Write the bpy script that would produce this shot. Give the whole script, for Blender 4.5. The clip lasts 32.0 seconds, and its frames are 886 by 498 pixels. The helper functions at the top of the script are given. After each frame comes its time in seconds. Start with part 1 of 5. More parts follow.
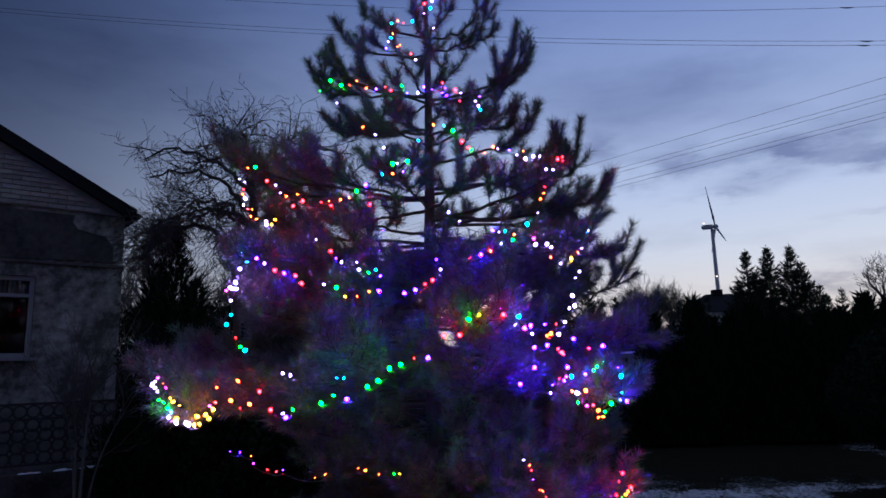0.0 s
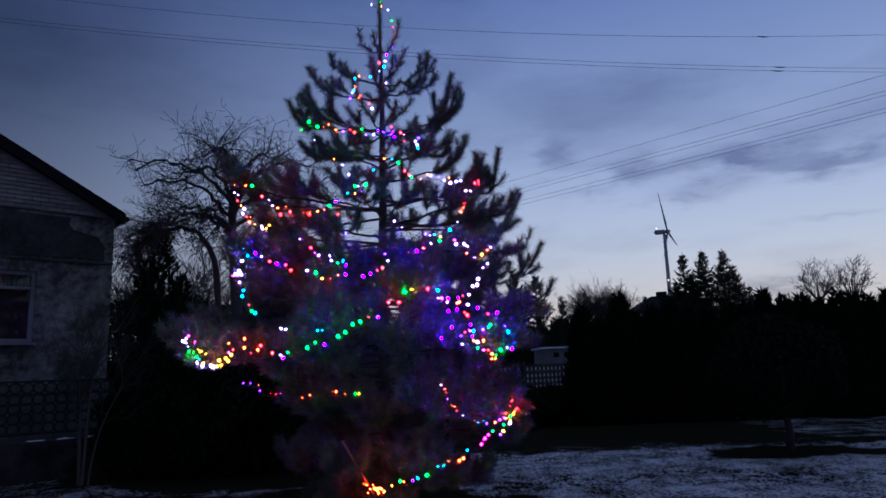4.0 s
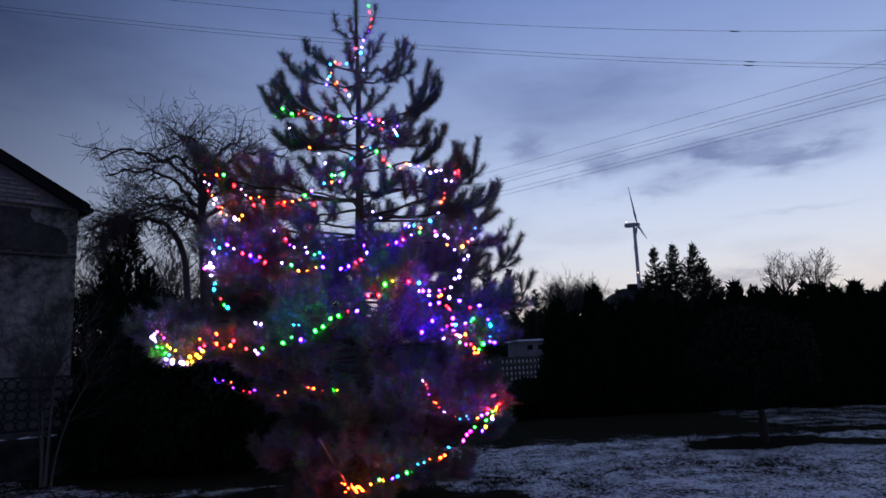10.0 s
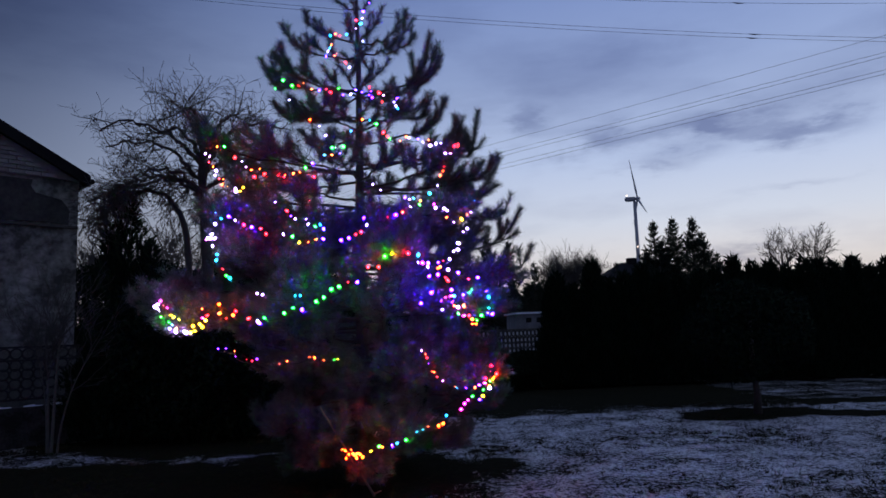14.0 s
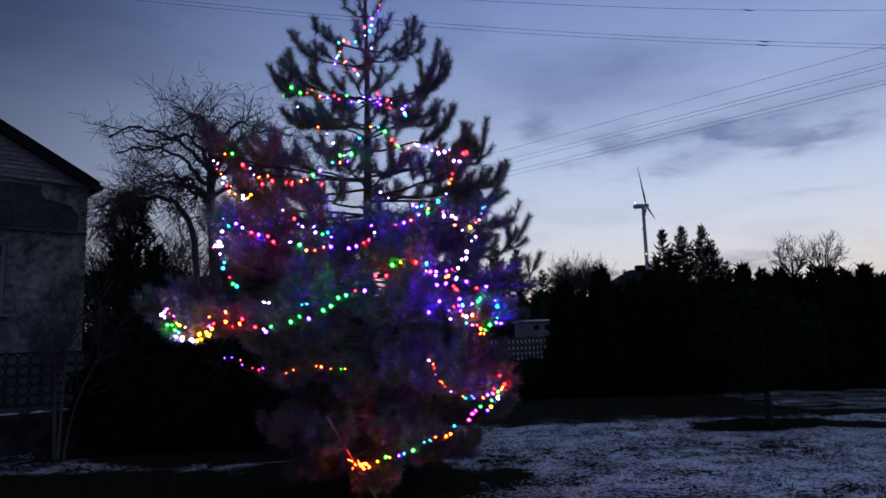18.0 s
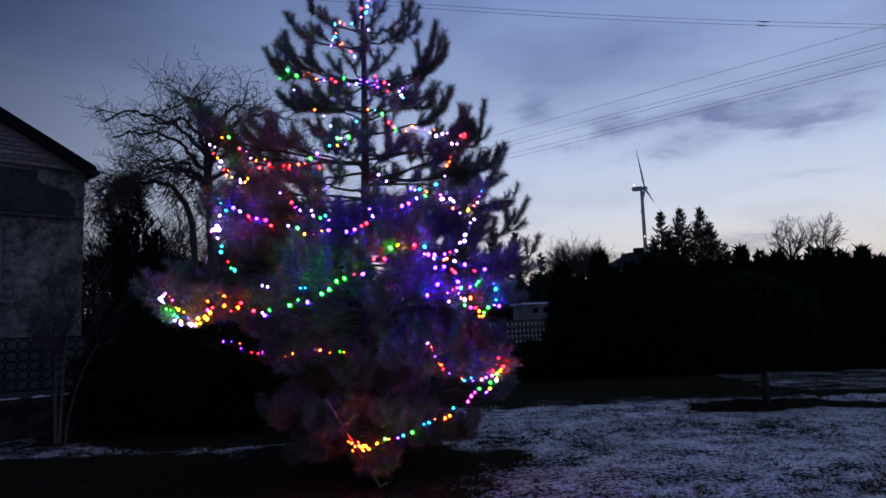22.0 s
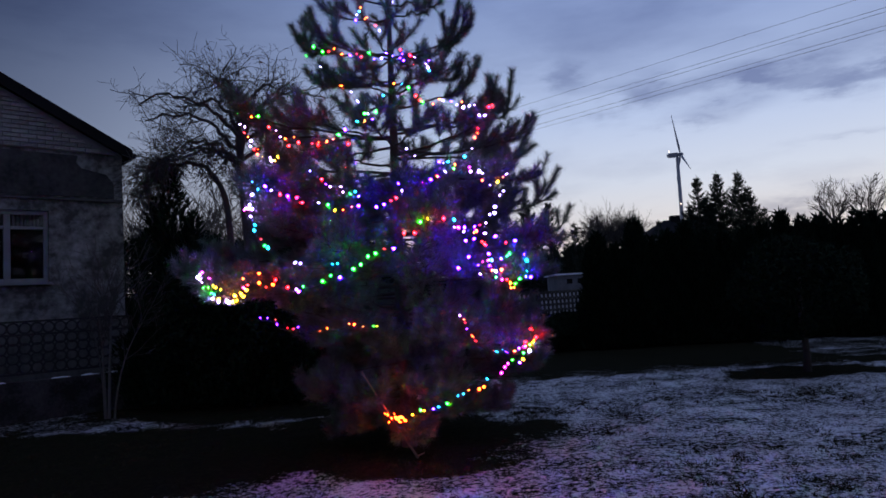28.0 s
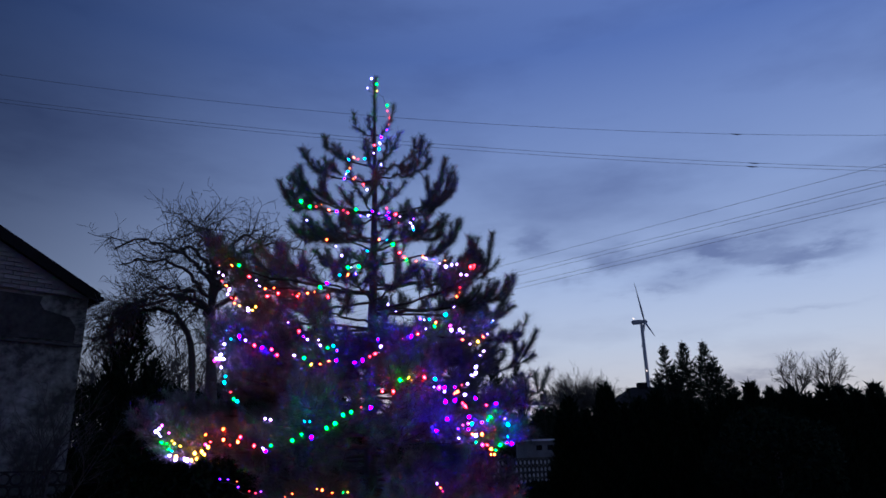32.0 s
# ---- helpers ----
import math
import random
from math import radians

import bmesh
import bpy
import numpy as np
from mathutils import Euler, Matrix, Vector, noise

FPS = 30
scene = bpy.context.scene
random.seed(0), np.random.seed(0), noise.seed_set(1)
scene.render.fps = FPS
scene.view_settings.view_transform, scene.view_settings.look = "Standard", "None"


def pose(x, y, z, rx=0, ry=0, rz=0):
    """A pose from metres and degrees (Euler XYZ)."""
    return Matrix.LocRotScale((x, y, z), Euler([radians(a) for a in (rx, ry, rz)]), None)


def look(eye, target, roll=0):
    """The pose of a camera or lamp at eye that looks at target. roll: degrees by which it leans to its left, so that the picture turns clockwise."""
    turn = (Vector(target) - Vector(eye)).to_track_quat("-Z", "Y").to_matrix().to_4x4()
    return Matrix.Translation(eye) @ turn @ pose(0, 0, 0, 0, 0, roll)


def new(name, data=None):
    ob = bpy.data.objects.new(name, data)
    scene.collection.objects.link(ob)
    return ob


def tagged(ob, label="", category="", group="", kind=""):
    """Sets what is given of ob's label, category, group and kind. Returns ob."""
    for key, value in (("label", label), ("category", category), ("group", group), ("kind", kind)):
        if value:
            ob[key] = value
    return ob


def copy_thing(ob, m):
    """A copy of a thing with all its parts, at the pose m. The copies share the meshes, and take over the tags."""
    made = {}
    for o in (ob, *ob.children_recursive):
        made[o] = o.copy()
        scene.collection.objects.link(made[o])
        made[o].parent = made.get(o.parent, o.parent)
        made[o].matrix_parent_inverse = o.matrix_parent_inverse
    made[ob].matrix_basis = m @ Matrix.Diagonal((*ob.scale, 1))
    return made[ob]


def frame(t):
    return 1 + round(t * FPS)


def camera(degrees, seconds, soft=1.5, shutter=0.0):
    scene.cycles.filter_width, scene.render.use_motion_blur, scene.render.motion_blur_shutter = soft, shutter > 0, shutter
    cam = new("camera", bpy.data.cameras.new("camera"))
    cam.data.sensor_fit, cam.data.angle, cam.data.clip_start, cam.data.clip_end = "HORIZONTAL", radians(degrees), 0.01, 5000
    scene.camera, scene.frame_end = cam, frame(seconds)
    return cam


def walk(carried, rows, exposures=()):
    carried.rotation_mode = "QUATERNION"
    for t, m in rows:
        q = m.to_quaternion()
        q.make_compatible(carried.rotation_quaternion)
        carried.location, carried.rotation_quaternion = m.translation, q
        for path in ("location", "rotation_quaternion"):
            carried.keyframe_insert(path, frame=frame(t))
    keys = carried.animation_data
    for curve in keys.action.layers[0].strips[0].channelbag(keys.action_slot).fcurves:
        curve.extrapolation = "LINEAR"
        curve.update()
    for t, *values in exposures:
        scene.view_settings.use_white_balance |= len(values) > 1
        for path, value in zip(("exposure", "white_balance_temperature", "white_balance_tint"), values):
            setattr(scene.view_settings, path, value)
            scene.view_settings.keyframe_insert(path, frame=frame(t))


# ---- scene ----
cam = camera(67.3, 32.0, 1.6)
PATH = [
    (0, (-0.113, 1.669, 1.95), (-0.244, 3.635, 2.294), -1.6),
    (0.1, (-0.103, 1.597, 1.935), (-0.23, 3.563, 2.28), -1.6),
    (0.2, (-0.052, 1.227, 1.859), (-0.157, 3.193, 2.209), -1.6),
    (0.3, (-0.019, 0.993, 1.81), (-0.112, 2.959, 2.164), -1.6),
    (0.4, (0.063, 0.404, 1.689), (0.003, 2.37, 2.051), -1.7),
    (0.5, (0.105, 0.101, 1.627), (0.063, 2.066, 1.993), -1.7),
    (0.6, (0.132, -0.096, 1.586), (0.101, 1.869, 1.955), -1.7),
    (1, (0.132, -0.096, 1.586), (0.101, 1.869, 1.955), -1.7),
    (1.5, (0.123, -0.103, 1.583), (0.146, 1.847, 2.03), -2.8),
    (2, (0.105, -0.123, 1.574), (0.126, 1.818, 2.052), -2.9),
    (2.5, (0.093, -0.135, 1.59), (0.046, 1.82, 2.01), -1.3),
    (4.5, (0.12, -0.121, 1.581), (0.127, 1.85, 1.919), -2.2),
    (5, (0.108, -0.116, 1.585), (0.126, 1.858, 1.902), -2.3),
    (5.5, (0.124, -0.109, 1.593), (0.156, 1.867, 1.9), -1.7),
    (6, (0.151, -0.128, 1.581), (0.06, 1.848, 1.878), -0.1),
    (6.5, (0.141, -0.053, 1.6), (0.07, 1.925, 1.892), -0.4),
    (7, (0.058, -0.01, 1.61), (0.058, 1.96, 1.951), -1.9),
    (7.5, (-0.015, -0.003, 1.606), (0.031, 1.968, 1.942), -3.1),
    (8, (-0.025, 0.049, 1.61), (-0.018, 2.038, 1.818), -2.1),
    (8.5, (0.01, 0.073, 1.613), (0.066, 2.056, 1.865), -1.7),
    (9, (0.026, 0.059, 1.601), (0.116, 2.034, 1.906), -2.4),
    (9.5, (0.032, 0.041, 1.605), (0.116, 2.01, 1.945), -2.8),
    (10, (0.043, 0.049, 1.603), (0.117, 2.021, 1.929), -2.3),
    (10.5, (0.045, -0.017, 1.606), (0.111, 1.947, 1.978), -2.2),
    (11, (0.047, 0.005, 1.604), (0.15, 1.976, 1.927), -2.1),
    (11.5, (0.049, -0.015, 1.596), (0.204, 1.962, 1.857), -1.6),
    (12, (0.049, -0.011, 1.596), (0.195, 1.966, 1.861), -2.0),
    (12.5, (0.039, -0.044, 1.592), (0.192, 1.931, 1.871), -1.6),
    (13, (0.042, -0.041, 1.592), (0.158, 1.934, 1.882), -2.0),
    (13.5, (0.049, -0.029, 1.589), (0.157, 1.952, 1.841), -2.0),
    (14, (0.046, -0.017, 1.587), (0.118, 1.966, 1.833), -2.0),
    (14.5, (0.053, 0.019, 1.596), (0.108, 1.999, 1.873), -2.1),
    (16.5, (0.055, 0.045, 1.608), (0.09, 2.023, 1.897), -3.3),
    (17, (0.057, 0.028, 1.606), (0.095, 2.007, 1.889), -2.7),
    (17.5, (0.048, 0.022, 1.61), (0.086, 1.999, 1.913), -1.6),
    (18, (0.045, 0.033, 1.611), (0.094, 2.015, 1.877), -1.7),
    (18.5, (0.039, 0.016, 1.613), (0.099, 1.996, 1.892), -1.4),
    (19, (0.042, 0.018, 1.608), (0.148, 2.001, 1.85), -1.2),
    (19.5, (0.035, 0.035, 1.612), (0.139, 2.019, 1.847), -1.4),
    (20, (0.035, 0.02, 1.605), (0.122, 2.002, 1.861), -2.0),
    (20.5, (0.034, 0.015, 1.605), (0.14, 1.998, 1.85), -2.4),
    (21, (0.032, 0.023, 1.593), (0.125, 2.004, 1.847), -1.7),
    (21.5, (0.034, 0.043, 1.602), (0.092, 2.028, 1.839), -1.9),
    (22, (0.048, 0.039, 1.606), (0.1, 2.027, 1.823), -2.0),
    (22.5, (0.043, 0.005, 1.603), (0.062, 1.995, 1.803), -2.4),
    (23, (0.049, 0.023, 1.601), (0.051, 2.015, 1.781), -2.5),
    (23.5, (0.047, 0.017, 1.602), (0.03, 2.009, 1.778), -2.4),
    (24, (0.037, 0.022, 1.596), (0.01, 2.011, 1.809), -2.2),
    (24.5, (0.039, 0.011, 1.6), (0.002, 2.0, 1.808), -1.9),
    (25, (0.039, 0.012, 1.6), (0.019, 2.002, 1.794), -1.9),
    (25.5, (0.038, 0.008, 1.597), (0.013, 1.999, 1.781), -2.0),
    (27.5, (0.055, -0.001, 1.608), (0.029, 1.988, 1.816), -3.5),
    (28, (0.072, 0.033, 1.6), (0.021, 2.027, 1.742), -3.2),
    (28.5, (0.052, 0.034, 1.608), (-0.026, 2.022, 1.816), -2.7),
    (29, (-0.04, 0.028, 1.638), (-0.109, 1.993, 2.004), -2.4),
    (29.5, (-0.114, 0.046, 1.612), (-0.115, 1.992, 2.072), -3.0),
    (30, (-0.102, 0.04, 1.618), (-0.083, 1.949, 2.214), -1.4),
    (30.5, (-0.071, 0.059, 1.608), (-0.055, 1.979, 2.169), -2.0),
    (31, (-0.047, 0.094, 1.62), (0.005, 2.029, 2.123), -1.3),
    (31.5, (-0.042, 0.122, 1.631), (-0.025, 2.06, 2.124), -1.6),
    (32, (-0.044, 0.111, 1.619), (0.019, 2.017, 2.219), -1.4),
]
EXPOSURES = [
    (0.0, -0.12, 6350, 10), (0.6, -0.05, 6350, 10), (1.0, 0.0, 6400, 10), (1.6, -0.05, 6300, 10), (2.5, -0.22, 6150, 10), (4.5, -0.42, 6050, 10), (5.0, -0.42, 6050, 10), (6.1, -0.5, 6050, 10), (6.5, 0.0, 6500, 10),
    (7.4, 0.05, 6500, 10), (8.0, -0.1, 6500, 10), (10.0, -0.03, 6500, 10), (12.0, -0.12, 6500, 10), (21.0, -0.14, 6500, 10), (25.0, -0.08, 6500, 10), (28.0, -0.08, 6500, 10), (29.0, 0.05, 6450, 10), (29.5, 0.0, 6400, 10),
    (29.8, -0.2, 6000, 10), (30.2, -0.25, 5850, 10), (31.0, -0.35, 5850, 10), (32.0, -0.4, 5850, 10),
]
walk(cam, [(t, look(eye, target, roll)) for t, eye, target, roll in PATH], EXPOSURES)


# ---- node helpers ----
def nodes_of(tree):
    tree.nodes.clear()

    def add(kind, **kw):
        n = tree.nodes.new(kind)
        for k, v in kw.items():
            if k in n.inputs:
                n.inputs[k].default_value = v
        return n

    return add, tree.links.new


def calc(tree, op, a, b=0.0, c=None):
    n = tree.nodes.new("ShaderNodeMath")
    n.operation = op
    for i, v in enumerate((a, b) if c is None else (a, b, c)):
        if isinstance(v, (int, float)):
            n.inputs[i].default_value = v
        else:
            tree.links.new(v, n.inputs[i])
    return n.outputs[0]


def ramp(tree, fac, stops):
    n = tree.nodes.new("ShaderNodeValToRGB")
    el = n.color_ramp.elements
    while len(el) < len(stops):
        el.new(0.5)
    for e, (p, c) in zip(el, stops):
        e.position, e.color = p, (*c, 1)
    tree.links.new(fac, n.inputs[0])
    return n.outputs[0]


def mixed(tree, fac, a, b, mode="MIX"):
    n = tree.nodes.new("ShaderNodeMix")
    n.data_type, n.blend_type = "RGBA", mode
    for sock, v in ((n.inputs[0], fac), (n.inputs[6], a), (n.inputs[7], b)):
        if isinstance(v, (int, float)):
            sock.default_value = v
        elif isinstance(v, tuple):
            sock.default_value = (*v, 1)
        else:
            tree.links.new(v, sock)
    return n.outputs[2]


# ---- sky at dusk: glow low on one side, blue above, dark behind ----
SUNSET = 46.0  # degrees clockwise from ahead


def dusk_sky():
    world = bpy.data.worlds.new("dusk_sky")
    scene.world = world
    world.use_nodes = True
    tree = world.node_tree
    add, link = nodes_of(tree)
    coord = add("ShaderNodeTexCoord")
    sep = add("ShaderNodeSeparateXYZ")
    link(coord.outputs["Generated"], sep.inputs[0])
    x, y, z = sep.outputs
    a = radians(SUNSET)
    side = calc(tree, "ADD", calc(tree, "MULTIPLY", x, math.sin(a)), calc(tree, "MULTIPLY", y, math.cos(a)))
    up = calc(tree, "MAXIMUM", z, 0.0)
    near = ramp(tree, up, [(0.0, (0.86, 0.7, 0.6)), (0.07, (0.83, 0.765, 0.73)), (0.15, (0.69, 0.745, 0.87)), (0.24, (0.53, 0.635, 0.885)), (0.36, (0.338, 0.44, 0.73)), (0.55, (0.142, 0.23, 0.56)), (0.8, (0.25, 0.34, 0.68)), (1.0, (0.27, 0.36, 0.70))])
    away = ramp(tree, up, [(0.0, (0.0752, 0.092, 0.14)), (0.2, (0.0466, 0.064, 0.124)), (0.42, (0.015, 0.0288, 0.08)), (0.6, (0.0165, 0.0336, 0.096)), (0.8, (0.17, 0.24, 0.46)), (1.0, (0.25, 0.34, 0.66))])
    blend = add("ShaderNodeMapRange")
    blend.interpolation_type = "SMOOTHERSTEP"
    blend.inputs[1].default_value, blend.inputs[2].default_value = -0.24, 1.0
    link(side, blend.inputs[0])
    sky = mixed(tree, blend.outputs[0], away, near)
    # the half of the sky behind the camera: an even dusk blue
    rear = add("ShaderNodeMapRange")
    rear.interpolation_type = "SMOOTHERSTEP"
    rear.inputs[1].default_value, rear.inputs[2].default_value = 0.25, -0.75
    link(y, rear.inputs[0])
    dusk = ramp(tree, up, [(0.0, (0.10, 0.11, 0.17)), (0.4, (0.095, 0.12, 0.23)), (1.0, (0.25, 0.34, 0.66))])
    sky = mixed(tree, rear.outputs[0], sky, dusk)
    # cloud streaks, by bearing and height in degrees
    az = calc(tree, "MULTIPLY", calc(tree, "ARCTAN2", x, y), 57.296)
    el = calc(tree, "MULTIPLY", calc(tree, "ARCSINE", z), 57.296)
    stretch = add("ShaderNodeMapping")
    stretch.inputs["Scale"].default_value = (9, 9, 30)
    link(coord.outputs["Generated"], stretch.inputs[0])
    rough = add("ShaderNodeTexNoise", Scale=1.0, Detail=6.0, Roughness=0.6)
    link(stretch.outputs[0], rough.inputs["Vector"])
    off = calc(tree, "SUBTRACT", rough.outputs[0], 0.5)
    azw = calc(tree, "ADD", az, calc(tree, "MULTIPLY", off, 16.0))
    elw = calc(tree, "ADD", el, calc(tree, "MULTIPLY", off, 4.5))
    total = None
    for ca, ce, wa, we, k in ((9.6, 17.4, 2.4, 1.2, 0.6), (17.0, 15.7, 3.4, 1.1, 0.75), (25.2, 15.6, 4.6, 1.3, 1.0), (31.8, 14.3, 4.2, 1.0, 0.85), (21.7, 13.3, 2.8, 0.7, 0.55), (15, 20.8, 11, 3.0, 0.42), (33, 17.0, 7, 1.3, 0.45), (26.0, 5.3, 4.5, 0.7, 0.6), (-31, 24.5, 10, 4.5, 0.5), (38, 19, 8, 1.4, 0.3), (31, 10.2, 3, 0.35, 0.25)):
        tilt = calc(tree, "ADD", calc(tree, "SUBTRACT", elw, ce), calc(tree, "MULTIPLY", calc(tree, "SUBTRACT", az, ca), -0.03))
        d1 = calc(tree, "POWER", calc(tree, "DIVIDE", calc(tree, "SUBTRACT", azw, ca), wa), 2.0)
        d2 = calc(tree, "POWER", calc(tree, "DIVIDE", tilt, we), 2.0)
        g = calc(tree, "MULTIPLY", calc(tree, "EXPONENT", calc(tree, "MULTIPLY", calc(tree, "ADD", d1, d2), -1.0)), k)
        total = g if total is None else calc(tree, "ADD", total, g)
    broad = add("ShaderNodeTexNoise", Scale=0.45, Detail=5.0, Roughness=0.55)
    link(stretch.outputs[0], broad.inputs["Vector"])
    veil = calc(tree, "MULTIPLY", calc(tree, "MAXIMUM", calc(tree, "SUBTRACT", broad.outputs[0], 0.48), 0.0), 1.3)
    cover = calc(tree, "MINIMUM", calc(tree, "ADD", total, veil), 1.0)
    shade = mixed(tree, cover, (1.0, 1.0, 1.0), (0.42, 0.44, 0.55))
    sky = mixed(tree, 1.0, sky, shade, "MULTIPLY")
    below = calc(tree, "LESS_THAN", z, -0.01)
    sky = mixed(tree, below, sky, (0.03, 0.03, 0.04))
    bg = add("ShaderNodeBackground", Strength=1.0)
    link(sky, bg.inputs[0])
    link(bg.outputs[0], add("ShaderNodeOutputWorld").inputs[0])


dusk_sky()


# ---- materials ----
def surface(name, dark, light, scale=4.0, fine=40.0, rough=0.8, bump=0.3, metal=0.0, island=False, stretch=(1, 1, 1), relief=0.01, spread=0.2, gloss=0.5):
    """Two colours mixed by a coarse and a fine noise, with a fine relief."""
    m = bpy.data.materials.new(name)
    m.use_nodes = True
    tree = m.node_tree
    add, link = nodes_of(tree)
    coord = add("ShaderNodeTexCoord")
    mp = add("ShaderNodeMapping")
    mp.inputs["Scale"].default_value = stretch
    link(coord.outputs["Object"], mp.inputs[0])
    big = add("ShaderNodeTexNoise", Scale=scale, Detail=4.0, Roughness=0.6)
    small = add("ShaderNodeTexNoise", Scale=fine, Detail=3.0, Roughness=0.6)
    link(mp.outputs[0], big.inputs["Vector"])
    link(mp.outputs[0], small.inputs["Vector"])
    k = calc(tree, "ADD", calc(tree, "MULTIPLY", big.outputs[0], 0.65), calc(tree, "MULTIPLY", small.outputs[0], 0.35))
    if island:
        geo = add("ShaderNodeNewGeometry")
        k = calc(tree, "ADD", calc(tree, "MULTIPLY", k, 0.6), calc(tree, "MULTIPLY", geo.outputs["Random Per Island"], 0.4))
    else:
        info = add("ShaderNodeObjectInfo")
        k = calc(tree, "ADD", calc(tree, "MULTIPLY", k, 0.85), calc(tree, "MULTIPLY", info.outputs["Random"], 0.15))
    col = ramp(tree, k, [(0.5 - spread, dark), (0.5 + spread, light)])
    bsdf = add("ShaderNodeBsdfPrincipled", Roughness=rough, Metallic=metal)
    bsdf.inputs["Specular IOR Level"].default_value = gloss
    link(col, bsdf.inputs["Base Color"])
    link(calc(tree, "ADD", calc(tree, "MULTIPLY", small.outputs[0], 0.25), rough - 0.12), bsdf.inputs["Roughness"])
    if bump:
        b = add("ShaderNodeBump", Strength=bump, Distance=relief)
        link(calc(tree, "ADD", calc(tree, "MULTIPLY", big.outputs[0], 0.5), small.outputs[0]), b.inputs["Height"])
        link(b.outputs[0], bsdf.inputs["Normal"])
    link(bsdf.outputs[0], add("ShaderNodeOutputMaterial").inputs[0])
    return m


def glowing(name, colour, strength):
    m = bpy.data.materials.new(name)
    m.use_nodes = True
    add, link = nodes_of(m.node_tree)
    e = add("ShaderNodeEmission", Strength=strength)
    e.inputs[0].default_value = (*colour, 1)
    link(e.outputs[0], add("ShaderNodeOutputMaterial").inputs[0])
    return m


def glass_pane(name):
    m = bpy.data.materials.new(name)
    m.use_nodes = True
    add, link = nodes_of(m.node_tree)
    b = add("ShaderNodeBsdfPrincipled", Roughness=0.0, IOR=1.55)
    b.inputs["Base Color"].default_value = (0.9, 0.95, 0.95, 1)
    b.inputs["Transmission Weight"].default_value = 1.0
    link(b.outputs[0], add("ShaderNodeOutputMaterial").inputs[0])
    return m


def ground_material():
    """Dead grass and soil under a thin, broken cover of snow; the point attribute 'snow' says how much lies where."""
    m = bpy.data.materials.new("snowy_grass")
    m.use_nodes = True
    tree = m.node_tree
    add, link = nodes_of(tree)
    geo = add("ShaderNodeNewGeometry")
    pos = geo.outputs["Position"]
    amount = add("ShaderNodeAttribute")
    amount.attribute_name = "snow"
    n1 = add("ShaderNodeTexNoise", Scale=1.7, Detail=5.0, Roughness=0.6)
    n2 = add("ShaderNodeTexNoise", Scale=19.0, Detail=7.0, Roughness=0.75)
    n3 = add("ShaderNodeTexNoise", Scale=62.0, Detail=4.0, Roughness=0.7)
    for n in (n1, n2, n3):
        link(pos, n.inputs["Vector"])
    k = calc(tree, "ADD", calc(tree, "MULTIPLY", n1.outputs[0], 0.22), calc(tree, "ADD", calc(tree, "MULTIPLY", n2.outputs[0], 0.52), calc(tree, "MULTIPLY", n3.outputs[0], 0.26)))
    edge = add("ShaderNodeMapRange")
    edge.interpolation_type = "SMOOTHSTEP"
    link(calc(tree, "ADD", k, calc(tree, "SUBTRACT", amount.outputs["Fac"], 0.5)), edge.inputs[0])
    edge.inputs[1].default_value, edge.inputs[2].default_value = 0.512, 0.572
    snow = edge.outputs[0]
    soil = ramp(tree, n2.outputs[0], [(0.3, (0.007, 0.0068, 0.005)), (0.55, (0.018, 0.018, 0.010)), (0.75, (0.045, 0.038, 0.022))])
    white = ramp(tree, n3.outputs[0], [(0.3, (0.68, 0.69, 0.70)), (0.7, (0.88, 0.88, 0.88))])
    bsdf = add("ShaderNodeBsdfPrincipled", Roughness=0.85)
    link(mixed(tree, snow, soil, white), bsdf.inputs["Base Color"])
    link(calc(tree, "ADD", 0.01, calc(tree, "MULTIPLY", snow, 0.44)), bsdf.inputs["Specular IOR Level"])
    b = add("ShaderNodeBump", Strength=1.0, Distance=0.05)
    link(calc(tree, "ADD", calc(tree, "MULTIPLY", snow, 0.5), calc(tree, "ADD", n2.outputs[0], calc(tree, "MULTIPLY", n3.outputs[0], 0.4))), b.inputs["Height"])
    link(b.outputs[0], bsdf.inputs["Normal"])
    link(bsdf.outputs[0], add("ShaderNodeOutputMaterial").inputs[0])
    return m


GROUND = ground_material()
PINE_NEEDLE = surface("pine_needle", (0.045, 0.062, 0.052), (0.11, 0.135, 0.115), 1.2, 30, 0.55, 0, island=True)
PINE_BARK = surface("pine_bark", (0.03, 0.025, 0.022), (0.085, 0.07, 0.06), 6, 50, 0.9, 0.8, stretch=(1, 1, 0.35))
TWIG_BARK = surface("twig_bark", (0.03, 0.026, 0.023), (0.07, 0.06, 0.052), 8, 60, 0.9, 0.4)
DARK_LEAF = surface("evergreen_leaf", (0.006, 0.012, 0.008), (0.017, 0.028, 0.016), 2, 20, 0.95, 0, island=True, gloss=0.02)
SPRUCE_LEAF = surface("spruce_needle", (0.010, 0.018, 0.013), (0.025, 0.04, 0.025), 2, 20, 0.8, 0, island=True, gloss=0.15)
PLASTER = surface("grey_plaster", (0.044, 0.044, 0.039), (0.331, 0.326, 0.296), 1.5, 8, 0.9, 0.6, spread=0.10)
PLINTH = surface("plinth_render", (0.02, 0.022, 0.02), (0.13, 0.13, 0.12), 1.6, 14, 0.9, 0.6, spread=0.13, gloss=0.2)
DARK_PLASTER = surface("dark_plaster", (0.010, 0.010, 0.010), (0.07, 0.068, 0.064), 1.6, 12, 0.9, 0.5, spread=0.12)
BRICK = surface("silicate_brick", (0.10, 0.096, 0.088), (0.33, 0.315, 0.28), 2.2, 24, 0.9, 0.7, spread=0.16)
